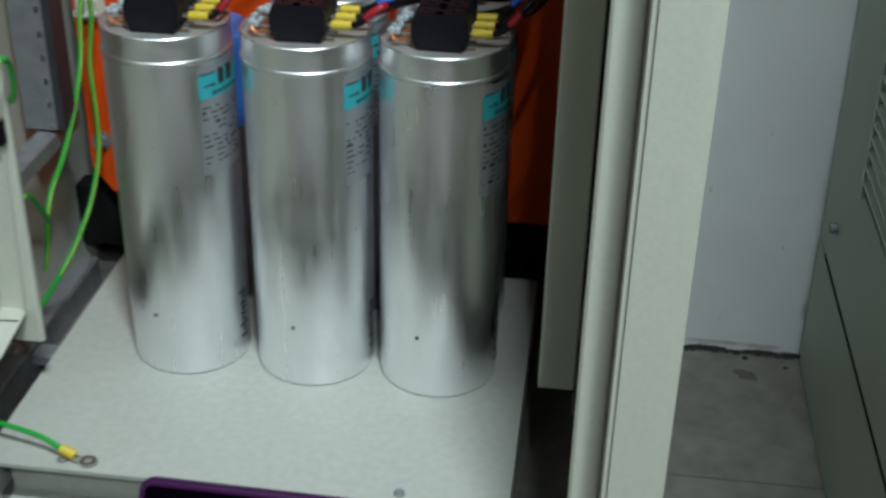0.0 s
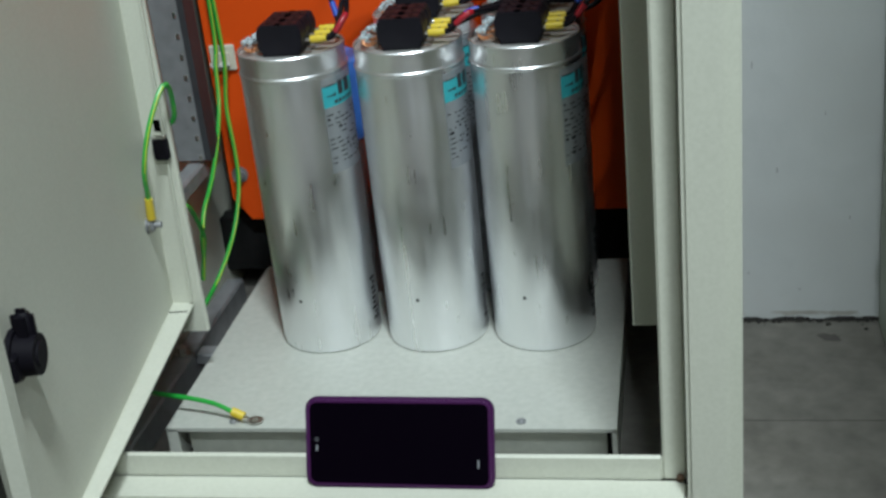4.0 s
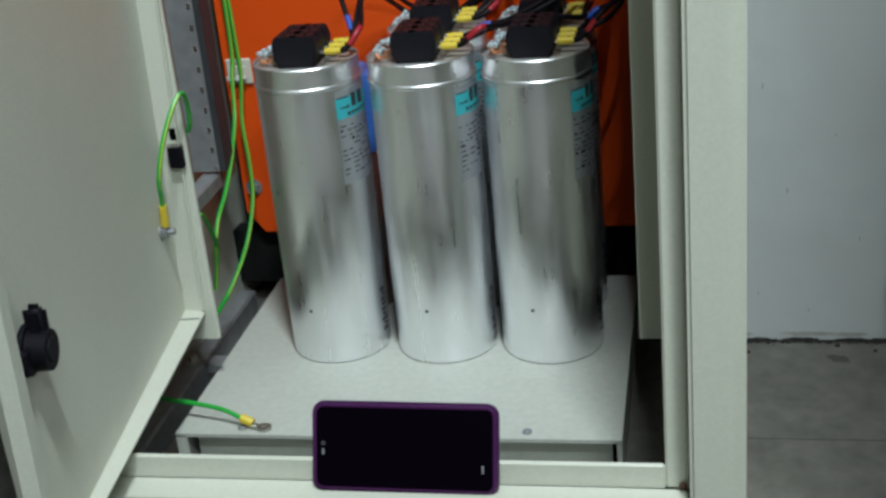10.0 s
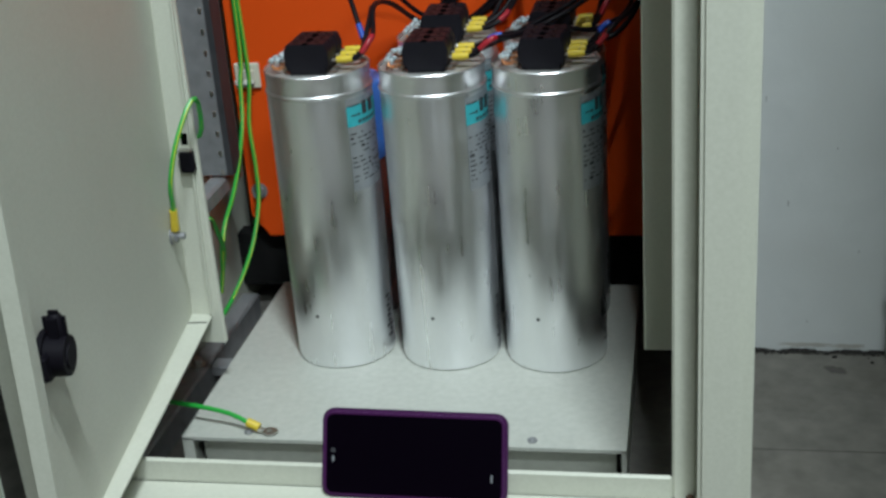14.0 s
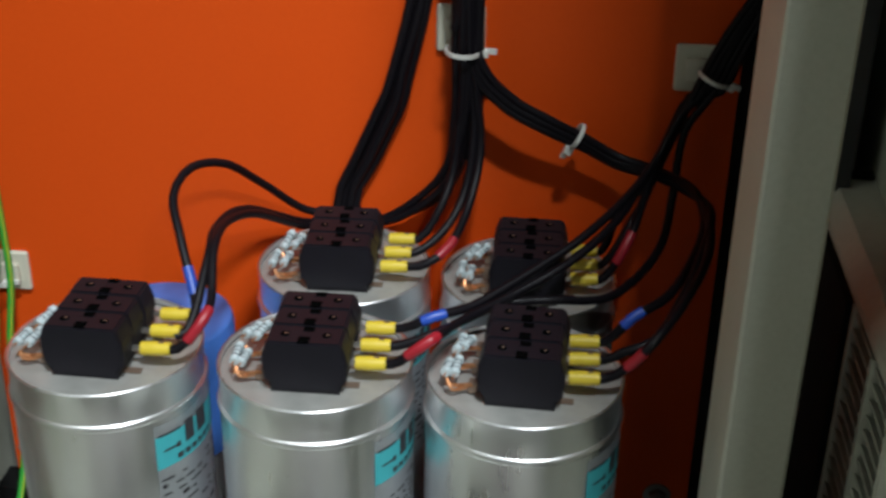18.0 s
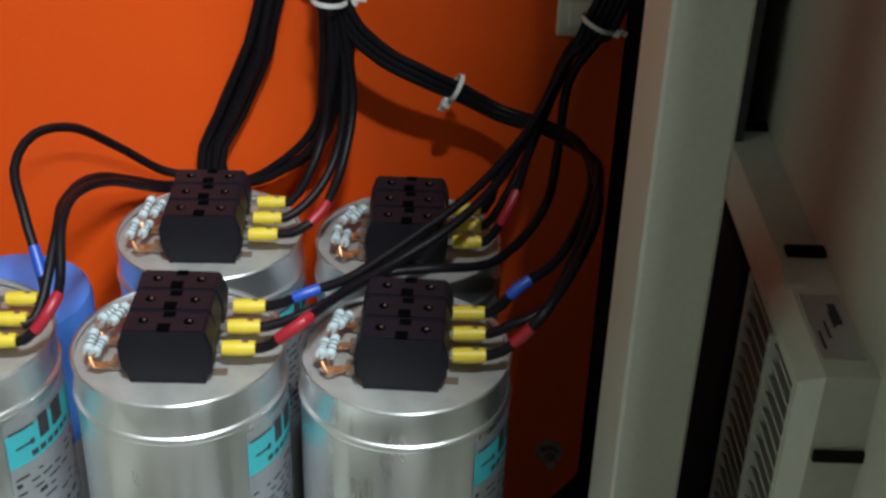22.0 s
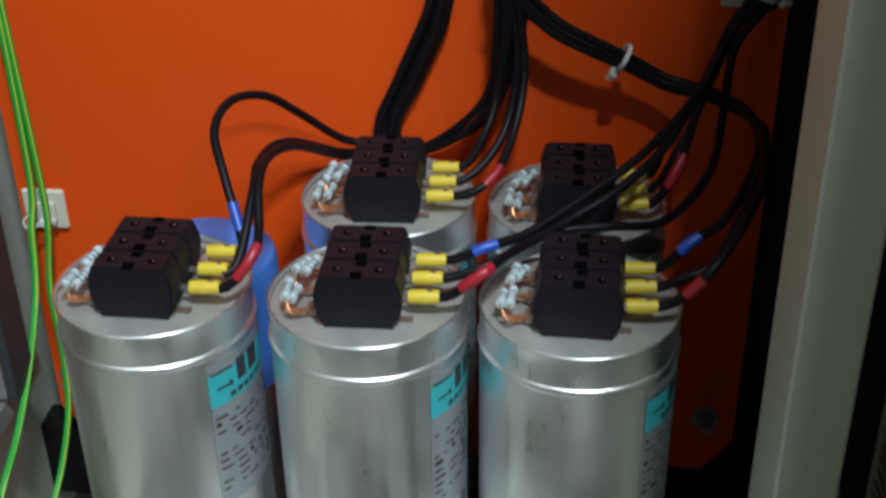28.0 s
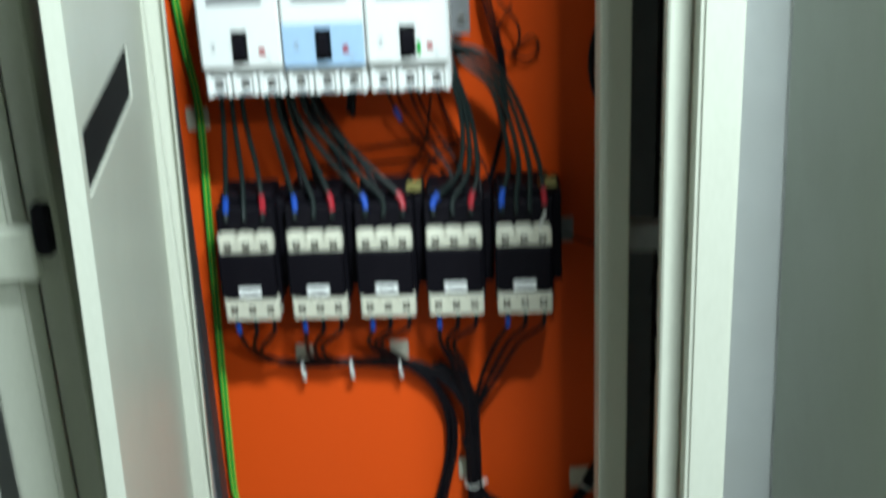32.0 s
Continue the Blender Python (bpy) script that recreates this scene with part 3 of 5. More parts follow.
def arc_patch(r, a0, a1, z0, z1, n=8):
    """A thin curved patch on the can; angles in degrees from the front, towards the right."""
    bm = bmesh.new()
    lo, hi = [], []
    for i in range(n + 1):
        a = radians(a0 + (a1 - a0) * i / n)
        x, y = r * math.sin(a), -r * math.cos(a)
        lo.append(bm.verts.new((x, y, z0)))
        hi.append(bm.verts.new((x, y, z1)))
    for i in range(n):
        bm.faces.new((lo[i], lo[i + 1], hi[i + 1], hi[i]))
    return bm


def terminal_block(parent, z):
    """Three black clamp modules side by side, with screw holes and slots."""
    for i in range(3):
        y0 = -0.0360 + i * 0.0203
        y1 = y0 + 0.0193
        bm = bmesh.new()
        w = 0.0 if i == 1 else 0.0008
        prof = ((-0.0202, 0.0), (0.0202, 0.0), (0.0202, 0.004), (0.0228 + w, 0.006), (0.0240 + w, 0.021), (0.0212, 0.0318), (-0.0212, 0.0318), (-0.0240 - w, 0.021), (-0.0228 - w, 0.006), (-0.0202, 0.004))
        fr = [bm.verts.new((x, y0, z + h)) for x, h in prof]
        bk = [bm.verts.new((x, y1, z + h)) for x, h in prof]
        bm.faces.new(fr)
        bm.faces.new(bk[::-1])
        for k in range(10):
            m = (k + 1) % 10
            bm.faces.new((fr[m], fr[k], bk[k], bk[m]))
        bmesh.ops.recalc_face_normals(bm, faces=bm.faces)
        bmesh.ops.bevel(bm, geom=bm.edges[:], offset=0.0012, segments=2, affect="EDGES")
        mod = part("terminal_module", bm, BLOCK, parent)
        zt = z + 0.0318
        for x in (-0.0118, 0.0118):
            part("screw_hole", cyl(0.0027, (x, (y0 + y1) / 2, zt - 0.001), (x, (y0 + y1) / 2, zt + 0.0003), 12), HOLE, mod)
            part("screw_head", cyl(0.0009, (x + 0.0006, (y0 + y1) / 2 + 0.0005, zt - 0.001), (x + 0.0006, (y0 + y1) / 2 + 0.0005, zt + 0.0004), 10), STRIP, mod, "dull screw head")
        part("slot", box(-0.0036, 0.0030, y0 + 0.0012, y0 + 0.0072, zt - 0.001, zt + 0.0003), HOLE, mod)
        part("slot", box(-0.0022, 0.0040, y1 - 0.0060, y1 - 0.0010, zt - 0.001, zt + 0.0003), HOLE, mod)
    part("block_base", box(-0.0198, 0.0198, -0.0345, 0.0235, z - 0.003, z + 0.001), BLOCK, parent)


def resistor(parent, a, b):
    a, b = Vector(a), Vector(b)
    d = (b - a)
    bm = tube([a, a + d * 0.22], 0.0006, 6)
    tube([b - d * 0.22, b], 0.0006, 6, bm)
    res = part("resistor", bm, COPPER, parent, "discharge resistor lead")
    line = [a + d * t for t in (0.18, 0.24, 0.34, 0.66, 0.76, 0.82)]
    bm = bmesh.new()
    for p, q, r in ((0, 1, 0.0026), (1, 2, 0.0029), (2, 3, 0.0024), (3, 4, 0.0029), (4, 5, 0.0026)):
        cyl(r, line[p], line[q], 12, bm=bm)
    part("resistor_body", bm, RESISTOR, res, "pale blue-grey resistor body", True)
    for t in (0.36, 0.5, 0.62):
        part("band", cyl(0.0026, a + d * t, a + d * (t + 0.03), 12), INK, res)


def capacitor(x, y, turn=0.0, label="", seed=0, spot=0.0):
    rnd = random.Random(seed)
    cap = empty("power_capacitor", pose(x, y, 0, 0, 0, turn), label, "capacitor", "capacitors on the tray")
    prof = ((0, 0.0012), (0.050, 0.0012), (0.0545, 0.0), (0.0570, 0.0016), (CAN_R, 0.006), (CAN_R, 0.3200), (0.0578, 0.3215),
            (0.0576, 0.3240), (0.0576, 0.3270), (0.0575, 0.3330), (0.0576, 0.3440),
            (0.0582, 0.3462), (0.0583, 0.3478), (0.0577, 0.3486), (0.0568, 0.3480), (0.0564, 0.3455))
    part("can", lathe(prof, 72), ALU, cap, "brushed aluminium can with a rolled bead", True)
    part("bead", lathe(((0.0574, 0.3222), (0.0584, 0.3226), (0.0590, 0.3236), (0.0592, 0.3248), (0.0590, 0.3260), (0.0583, 0.3270), (0.0574, 0.3274)), 64), RIM, cap, "bright rolled bead", True)
    part("lid", lathe(((0.0563, 0.3445), (0.052, 0.3452), (0.030, 0.3456), (0, 0.3458)), 48), ALU_LID, cap, "dull stained metal lid", True)
    terminal_block(cap, 0.3475)
    for i, yy in enumerate((-0.0240, -0.0040, 0.0160)):
        part("terminal_strip", box(0.019, 0.0275 + 0.005 * rnd.random(), yy - 0.0040 + 0.001 * rnd.random(), yy + 0.0015, 0.3462, 0.3470), STRIP, cap)
        bm = box(-0.030, -0.0255, yy - 0.0025, yy + 0.0025, 0.3475, 0.3545)
        part("terminal_tail", bm, STRIP, cap)
        d = 0.004 * rnd.random()
        bm = tube(spline(((-0.026, yy, 0.3510), (-0.031, yy - 0.001 - d, 0.3535), (-0.036, yy + 0.001 - d, 0.3512), (-0.0425, yy - 0.002 - d, 0.3540)), 0.002), 0.0013, 7)
        part("bare_wire", bm, COPPER, cap, "bare copper wire end", True)
    up = 0.3560
    j = lambda s=0.003: (rnd.random() - 0.5) * s
    for k in range(2):
        resistor(cap, (-0.0445 + k * 0.0056 + j(), -0.0275 + j(), up + 0.001 + j()), (-0.0415 + k * 0.0056 + j(), -0.0060 + j(0.006), up + 0.003 + j(0.005)))
        resistor(cap, (-0.0425 + k * 0.0056 + j(), -0.0045 + j(0.006), up + 0.002 + j(0.004)), (-0.0345 + k * 0.0056 + j(0.005), 0.0165 + j(0.006), up + 0.006 + j(0.006)))
    for y0 in (-0.0270, -0.0055, 0.0160):
        bm = tube(spline(((-0.0420 + j(), y0 + j(), up), (-0.0390, y0 - 0.0025 + j(), up - 0.0045), (-0.0330 + j(), y0 + 0.001, up - 0.0060), (-0.0265, y0 + 0.003, up - 0.0050)), 0.0025), 0.0010, 6)
        part("bare_wire", bm, COPPER, cap, "bare copper wire end", True)
    lab = part("label", arc_patch(0.0583, 44, 114, 0.214, 0.3190, 14), LABEL, cap, "silver paper label with black print")
    part("label_header", arc_patch(0.0586, 44, 114, 0.2880, 0.3110, 14), TEAL, lab, "teal label band")
    for a0, a1, z0, z1 in ((49, 60, 0.2995, 0.3010), (58, 61, 0.2985, 0.3022), (65, 73, 0.2985, 0.3135), (76, 87, 0.2985, 0.3135)):
        part("logo_mark", arc_patch(0.0588, a0, a1, z0, z1, 3), INK, lab)
    for k in range(6):
        part("logo_mark", arc_patch(0.0588, 58 + 6 * k, 62.5 + 6 * k, 0.2905, 0.2942, 2), INK, lab)
    part("print_bar", arc_patch(0.0586, 46, 62, 0.3105, 0.3120), INK, lab)
    z = 0.2790
    while z > 0.222:
        a = 46
        while a < 104:
            w = 2 + 8 * rnd.random()
            if rnd.random() < 0.75:
                part("print_bar", arc_patch(0.0586, a, a + w, z, z + (0.0014 if rnd.random() < 0.75 else 0.0030), 3), INK, lab)
            a += w + 2 + 5 * rnd.random()
        z -= 0.0054
    for k in range(9):
        part("stamped_mark", arc_patch(0.0583, 74 + 3 * (k % 2) + rnd.random() * 3, 84 + rnd.random() * 6, 0.022 + k * 0.0062, 0.0255 + k * 0.0062, 3), INK, cap)
    a = radians(-12 + spot)
    part("dimple", cyl(0.0019, (0.0575 * math.sin(a), -0.0575 * math.cos(a), 0.067), (0.0584 * math.sin(a), -0.0584 * math.cos(a), 0.067), 12), INK, cap)
    return cap


CAPS = {"A": (-0.1255, 0.0), "F": (0.0025, 0.0), "G": (0.1265, 0.0), "B": (-0.001, 0.1195), "C": (0.1235, 0.1185)}
for k, (key, (cx, cy)) in enumerate(CAPS.items()):
    capacitor(cx, cy, (-1, 1, -2, 2, 0)[k], "tall aluminium power capacitor with a black three-pole terminal block", 10 + k, (-3, 2, 0, 0, 0)[k])

# blue-capped can in the back row
spare = empty("capped_capacitor", pose(-0.1325, 0.116, 0), "aluminium can under a pale blue plastic cap", "capacitor", "capacitors on the tray")
part("can", lathe(((0, 0.001), (0.044, 0.001), (0.0465, 0.0), (0.0485, 0.006), (0.0485, 0.225), (0, 0.226)), 56), ALU, spare, "aluminium can in shade", True)
part("cap", lathe(((0.0487, 0.205), (0.0515, 0.205), (0.0515, 0.292), (0.0500, 0.2975), (0.0465, 0.3), (0.020, 0.3008), (0, 0.3008)), 56), BLUECAP, spare, "blue plastic cap", True)

# ---- inner swing door, standing open ----
door = empty("swing_door", pose(-0.250, -0.0923, 0.088, -1.6, 0, -82.2), "beige-grey painted steel inner door, standing open", "cabinet door")
DW, DH, DD = 0.489, 1.68, 0.026
# local x runs from the hinge to the free edge, local y towards the inside face
bm = panel_with_hole(0, DW, 0, DH, 0.135, 0.425, 1.098, 1.150, -DD, -DD + 0.002)
part("door_skin", bm, PAINT, door)
# added black box, stands for the shade beyond the hole
part("cutout_backing", box(0.130, 0.430, -DD - 0.012, -DD - 0.001, 1.090, 1.158), RUBBER, door, "black box added for the dark behind the cutout")
part("hinge_flange", box(0.0, 0.0018, -DD + 0.002, 0, 0.002, DH - 0.002), PAINT, door)
part("free_flange", box(DW - 0.0018, DW, -DD + 0.002, -0.012, 0.002, DH - 0.002), PAINT, door)
bm = bmesh.new()
lo, hi = ([bm.verts.new((x, y, z)) for x, y in ((0, -DD + 0.002), (DW, -DD + 0.002), (DW, -0.012), (0, 0))] for z in (0, 0.0018))
bm.faces.new(lo[::-1])
bm.faces.new(hi)
for k in range(4):
    bm.faces.new((lo[k], lo[(k + 1) % 4], hi[(k + 1) % 4], hi[k]))
part("bottom_flange", bm, PAINT, door)
part("corner_gap", box(0.0265, 0.0285, -0.026, -0.003, -0.0004, 0.0022), HOLE, door, "dark gap in the folded corner")
part("top_flange", box(0, DW, -DD + 0.002, 0, DH - 0.0018, DH), PAINT, door)
part("hinge_lip", box(0.0018, 0.014, -0.0018, 0, 0.006, DH - 0.006), PAINT, door)
part("free_lip", box(DW - 0.016, DW - 0.0018, -0.0138, -0.012, 0.006, DH - 0.006), PAINT, door)
for z in (0.30, 1.35):
    bm = cyl(0.006, (-0.004, -0.006, z), (-0.004, -0.006, z + 0.06), 14)
    part("hinge_pin", bm, BLACK, door)
# earth stud
bm = cyl(0.0074, (0.046, -DD + 0.0035, 0.1145), (0.046, -DD + 0.0095, 0.1145), 6)
cyl(0.0092, (0.046, -DD + 0.002, 0.1145), (0.046, -DD + 0.0035, 0.1145), 18, bm=bm)
cyl(0.0036, (0.046, -DD + 0.0095, 0.1145), (0.046, -DD + 0.0170, 0.1145), 10, bm=bm)
part("earth_stud", bm, GALV, door, "dull zinc stud with a hexagon nut")
# lock handle: round base, lever and cam
lock = part("lock_base", cyl(0.0170, (0.435, -DD + 0.002, 0.1785), (0.435, -DD + 0.0225, 0.1785), 28, r2=0.0160), BLACK, door, "black plastic lock body", True)
bm = box(0.4260, 0.4390, -DD + 0.005, -DD + 0.0225, 0.174, 0.2155, 0.005, seg=3)
part("lever", bm, BLACK, lock, "black lock lever", True)
part("lock_flange", cyl(0.0205, (0.435, -DD + 0.002, 0.1785), (0.435, -DD + 0.0065, 0.1785), 28), BLACK, lock, "", True)
part("cam", box(0.442, 0.4600, -DD + 0.0065, -DD + 0.012, 0.167, 0.188, 0.002), BLACK, lock)
part("lock_nut", cyl(0.0105, (0.435, -DD + 0.0225, 0.1785), (0.435, -DD + 0.0240, 0.1785), 20, r2=0.0098), BLACK, lock, "", True)
part("flange_rivet", cyl(0.0022, (0.0035, -0.0005, 0.315), (0.0035, 0.0006, 0.315), 10), STEEL, door)
# hinge block on the left column
hb = empty("column_hinge", pose(-0.2475, -0.1005, 0.275), "black hinge block screwed to the inner column", "hinge")
part("hinge_body", box(-0.0085, 0.0075, -0.010, 0.0, -0.013, 0.011, 0.002), BLACK, hb)
part("hinge_plate", box(-0.0085, 0.0070, -0.0100, 0.0, 0.0112, 0.0130, 0.0004), STEEL, hb)
part("square_hole", box(-0.0060, 0.0035, -0.0004, 0.0004, 0.0165, 0.0290), HOLE, hb)

# ---- phone leaning on the sill ----
phone = empty("smartphone", pose(0.0345, -0.3905, 0.0525, -23, 0.6, -0.3), "smartphone in a dark purple case leaning on the sill", "phone")
PW, PH, PT = 0.1690, 0.0805, 0.0105


def rounded_slab(w, h, t, r, y0, inset=0.0, seg=6, bev=0.0):
    bm = bmesh.new()
    pts = []
    for cx, cz, a0 in ((w / 2 - r, h - r, 0), (-w / 2 + r, h - r, 90), (-w / 2 + r, r, 180), (w / 2 - r, r, 270)):
        for k in range(seg + 1):
            a = radians(a0 + 90 * k / seg)
            pts.append((cx + (r - inset) * math.cos(a), cz + (r - inset) * math.sin(a)))
    fr = [bm.verts.new((x, y0, z)) for x, z in pts]
    bk = [bm.verts.new((x, y0 + t, z)) for x, z in pts]
    bm.faces.new(fr)
    bm.faces.new(bk[::-1])
    for i in range(len(pts)):
        m = (i + 1) % len(pts)
        bm.faces.new((fr[m], fr[i], bk[i], bk[m]))
    bmesh.ops.recalc_face_normals(bm, faces=bm.faces)
    if bev:
        bmesh.ops.bevel(bm, geom=[e for e in bm.edges if abs(e.verts[0].co.y - e.verts[1].co.y) < 1e-6], offset=bev, segments=3, affect="EDGES")
    return bm


part("case", rounded_slab(PW, PH, PT, 0.011, 0.0, bev=0.0028), PURPLE, phone, "dark purple rubber case", True)
scr = part("screen", rounded_slab(PW, PH, 0.002, 0.011, -0.0006, inset=0.0048), SCREEN, phone, "switched-off black glass screen")
part("camera_lens", cyl(0.0022, (-0.0735, -0.0009, 0.043), (-0.0735, -0.0004, 0.043), 16), INK, scr)
part("home_mark", box(-0.0745, -0.0725, -0.0010, -0.0004, 0.033, 0.038), LABEL, scr)
part("screen_mark", box(0.0700, 0.0715, -0.0009, -0.0004, 0.020, 0.027), LABEL, scr)

# ---- fan filter on the side wall ----
fan = empty("fan_filter", pose(XR - 0.003, -0.016, 0.316), "grey plastic fan filter unit fixed to the side wall", "fan filter")
FX, FH = -0.031, 0.125
FS = FX + 0.008
part("housing_side", box(FS, 0, -FH, -FH + 0.004, -FH, FH), FANPL, fan)
part("housing_side", box(FS, 0, FH - 0.004, FH, -FH, FH), FANPL, fan)
part("housing_top", box(FS, 0, -FH + 0.004, FH - 0.004, FH - 0.004, FH), FANPL, fan)
part("housing_bottom", box(FS, 0, -FH + 0.004, FH - 0.004, -FH, -FH + 0.004), FANPL, fan)
# bezel: a sloped ring from the housing's edge to the grille
bm = bmesh.new()
loops = []
for x, d in ((FS, 0.0), (FX, 0.010), (FX, 0.016), (FX + 0.010, 0.016)):
    h = FH - d
    loops.append([bm.verts.new((x, y, z)) for y, z in ((-h, -h), (h, -h), (h, h), (-h, h))])
for p, q in zip(loops, loops[1:]):
    for k in range(4):
        bm.faces.new((p[k], p[(k + 1) % 4], q[(k + 1) % 4], q[k]))
bmesh.ops.recalc_face_normals(bm, faces=bm.faces)
part("bezel", bm, FANPL, fan)
g = FH - 0.016
MY = -0.016
part("motor_cover", box(FX - 0.004, FX + 0.006, MY, FH - 0.012, -g, g, 0.001), RUBBER, fan, "black cover over the far part of the grille")
part("filter_mat", box(FX + 0.008, FX + 0.014, -g - 0.004, g + 0.004, -g - 0.004, g + 0.004), FILTER, fan)
part("grille_edge", box(FX - 0.001, FX + 0.006, MY - 0.0042, MY - 0.0004, -g, g), FANPL, fan)
slat = None
for i in range(24):
    z = -g + (i + 0.5) * 2 * g / 24
    if slat is None:
        bm = bmesh.new()
        vs = [bm.verts.new(c) for c in ((FX, -g, 0.0014), (FX, MY - 0.0042, 0.0014), (FX + 0.006, MY - 0.0042, -0.0024), (FX + 0.006, -g, -0.0024), (FX, -g, 0.0), (FX, MY - 0.0042, 0.0), (FX + 0.006, MY - 0.0042, -0.0040), (FX + 0.006, -g, -0.0040))]
        for f in ((0, 3, 2, 1), (4, 5, 6, 7), (0, 1, 5, 4), (2, 3, 7, 6), (0, 4, 7, 3), (1, 2, 6, 5)):
            bm.faces.new([vs[k] for k in f])
        bmesh.ops.recalc_face_normals(bm, faces=bm.faces)
        slat = part("grille_slat", bm, FANPL, fan)
        slat.location = (0, 0, z)
    else:
        o = new("grille_slat", slat.data)
        o.parent, o.location = fan, (0, 0, z)
part("grille_bar", box(FX - 0.0022, FX + 0.004, -0.0735, -0.0700, -g, g), FANPL, fan)
part("latch_tab", box(FS - 0.002, FS + 0.007, -0.056, -0.040, FH - 0.001, FH + 0.0012, 0.0005), FANPL, fan)
for y, z in ((0.114, FH), (-0.025, FH)):
    part("clip", box(-0.019, 0.001, y - 0.0045, y + 0.0045, z, z + 0.003, 0.0008), RUBBER, fan, "black spring clip")
for z in (0.084, -0.066):
    part("clip", box(-0.022, 0.001, -FH - 0.003, -FH, z - 0.003, z + 0.003, 0.0008), RUBBER, fan, "black spring clip")
sticker = part("type_plate", box(-0.021, -0.003, -0.112, -0.062, FH, FH + 0.0006), LABEL, fan, "silver type plate with black print")
for k in range(3):
    part("print_bar", box(-0.019 + k * 0.004, -0.0180 + k * 0.004, -0.105 + 0.008 * k, -0.092 + 0.008 * k, FH + 0.0006, FH + 0.0010), INK, sticker)
part("print_bar", box(-0.010, -0.0065, -0.086, -0.070, FH + 0.0006, FH + 0.0010), INK, sticker)

# ---- contactors ----
PANEL_Y = 0.200


def contactor_base(m, group):
    """A three-pole contactor: dark body, pale terminal rows above and below, label strip."""
    c = empty("contactor", m, "dark three-pole contactor with cream terminal rows on an orange plate", "contactor", group)
    part("body", box(-0.0375, 0.0375, -0.088, 0.0, 0.012, 0.150, 0.002), BLACK, c)
    part("front_face", box(-0.0375, 0.0345, -0.106, -0.086, 0.030, 0.094, 0.0025), BLACK, c)
    part("aux_block", box(-0.034, 0.034, -0.070, -0.010, 0.150, 0.161, 0.002), BLACK, c)
    for z0, z1, nm in ((-0.001, 0.027, "lower_terminal_strip"), (0.094, 0.114, "upper_terminal_strip")):
        row = part(nm, box(-0.0355, 0.0355, -0.104, -0.074, z0, z1, 0.002), CREAM, c, "cream terminal strip")
        for k in (-1, 0, 1):
            x = k * 0.0235
            zc = z0 + 0.015 if z0 < 0.05 else z0 + 0.009
            part("terminal_recess", box(x - 0.0045, x + 0.0045, -0.1044, -0.1000, zc - 0.0045, zc + 0.0045), HOLE, row)
            part("terminal_screw", cyl(0.0034, (x, -0.1044, zc), (x, -0.1048, zc), 12), STEEL, row)
            if z0 > 0.05:
                part("barrier", box(x - 0.0095, x + 0.0095, -0.102, -0.086, z1 - 0.001, z1 + 0.004, 0.001), CREAM, row)
        else:
            for k in (-1, 0, 1):
                part("barrier_tooth", box(k * 0.0235 - 0.0115, k * 0.0235 - 0.0085, -0.1055, -0.100, z1 - 0.004, z1 + 0.0065, 0.0008), CREAM, row)
    lab = part("type_label", box(-0.0145, 0.0145, -0.1075, -0.1055, 0.0345, 0.0470), WHITE, c, "white label with black print")
    part("print_bar", box(-0.0095, 0.0100, -0.1080, -0.1074, 0.0400, 0.0416), INK, lab)
    part("side_relay", box(0.0375, 0.0490, -0.070, 0.0, 0.030, 0.152, 0.002), BLACK, c)
    return c


con = contactor_base(pose(-0.2025, PANEL_Y, 0.789), "row of contactors")
CON_X = [-0.2025 + 0.0885 * i for i in range(5)]
for x in CON_X[1:]:
    copy_thing(con, pose(x, PANEL_Y, 0.789))
rail = empty("din_rail", pose(-0.025, PANEL_Y, 0.862), "galvanised mounting rail behind the contactors", "mounting rail")
part("rail_web", box(-0.235, 0.245, -0.0005, -0.0002, -0.0175, 0.0175), GALV, rail)

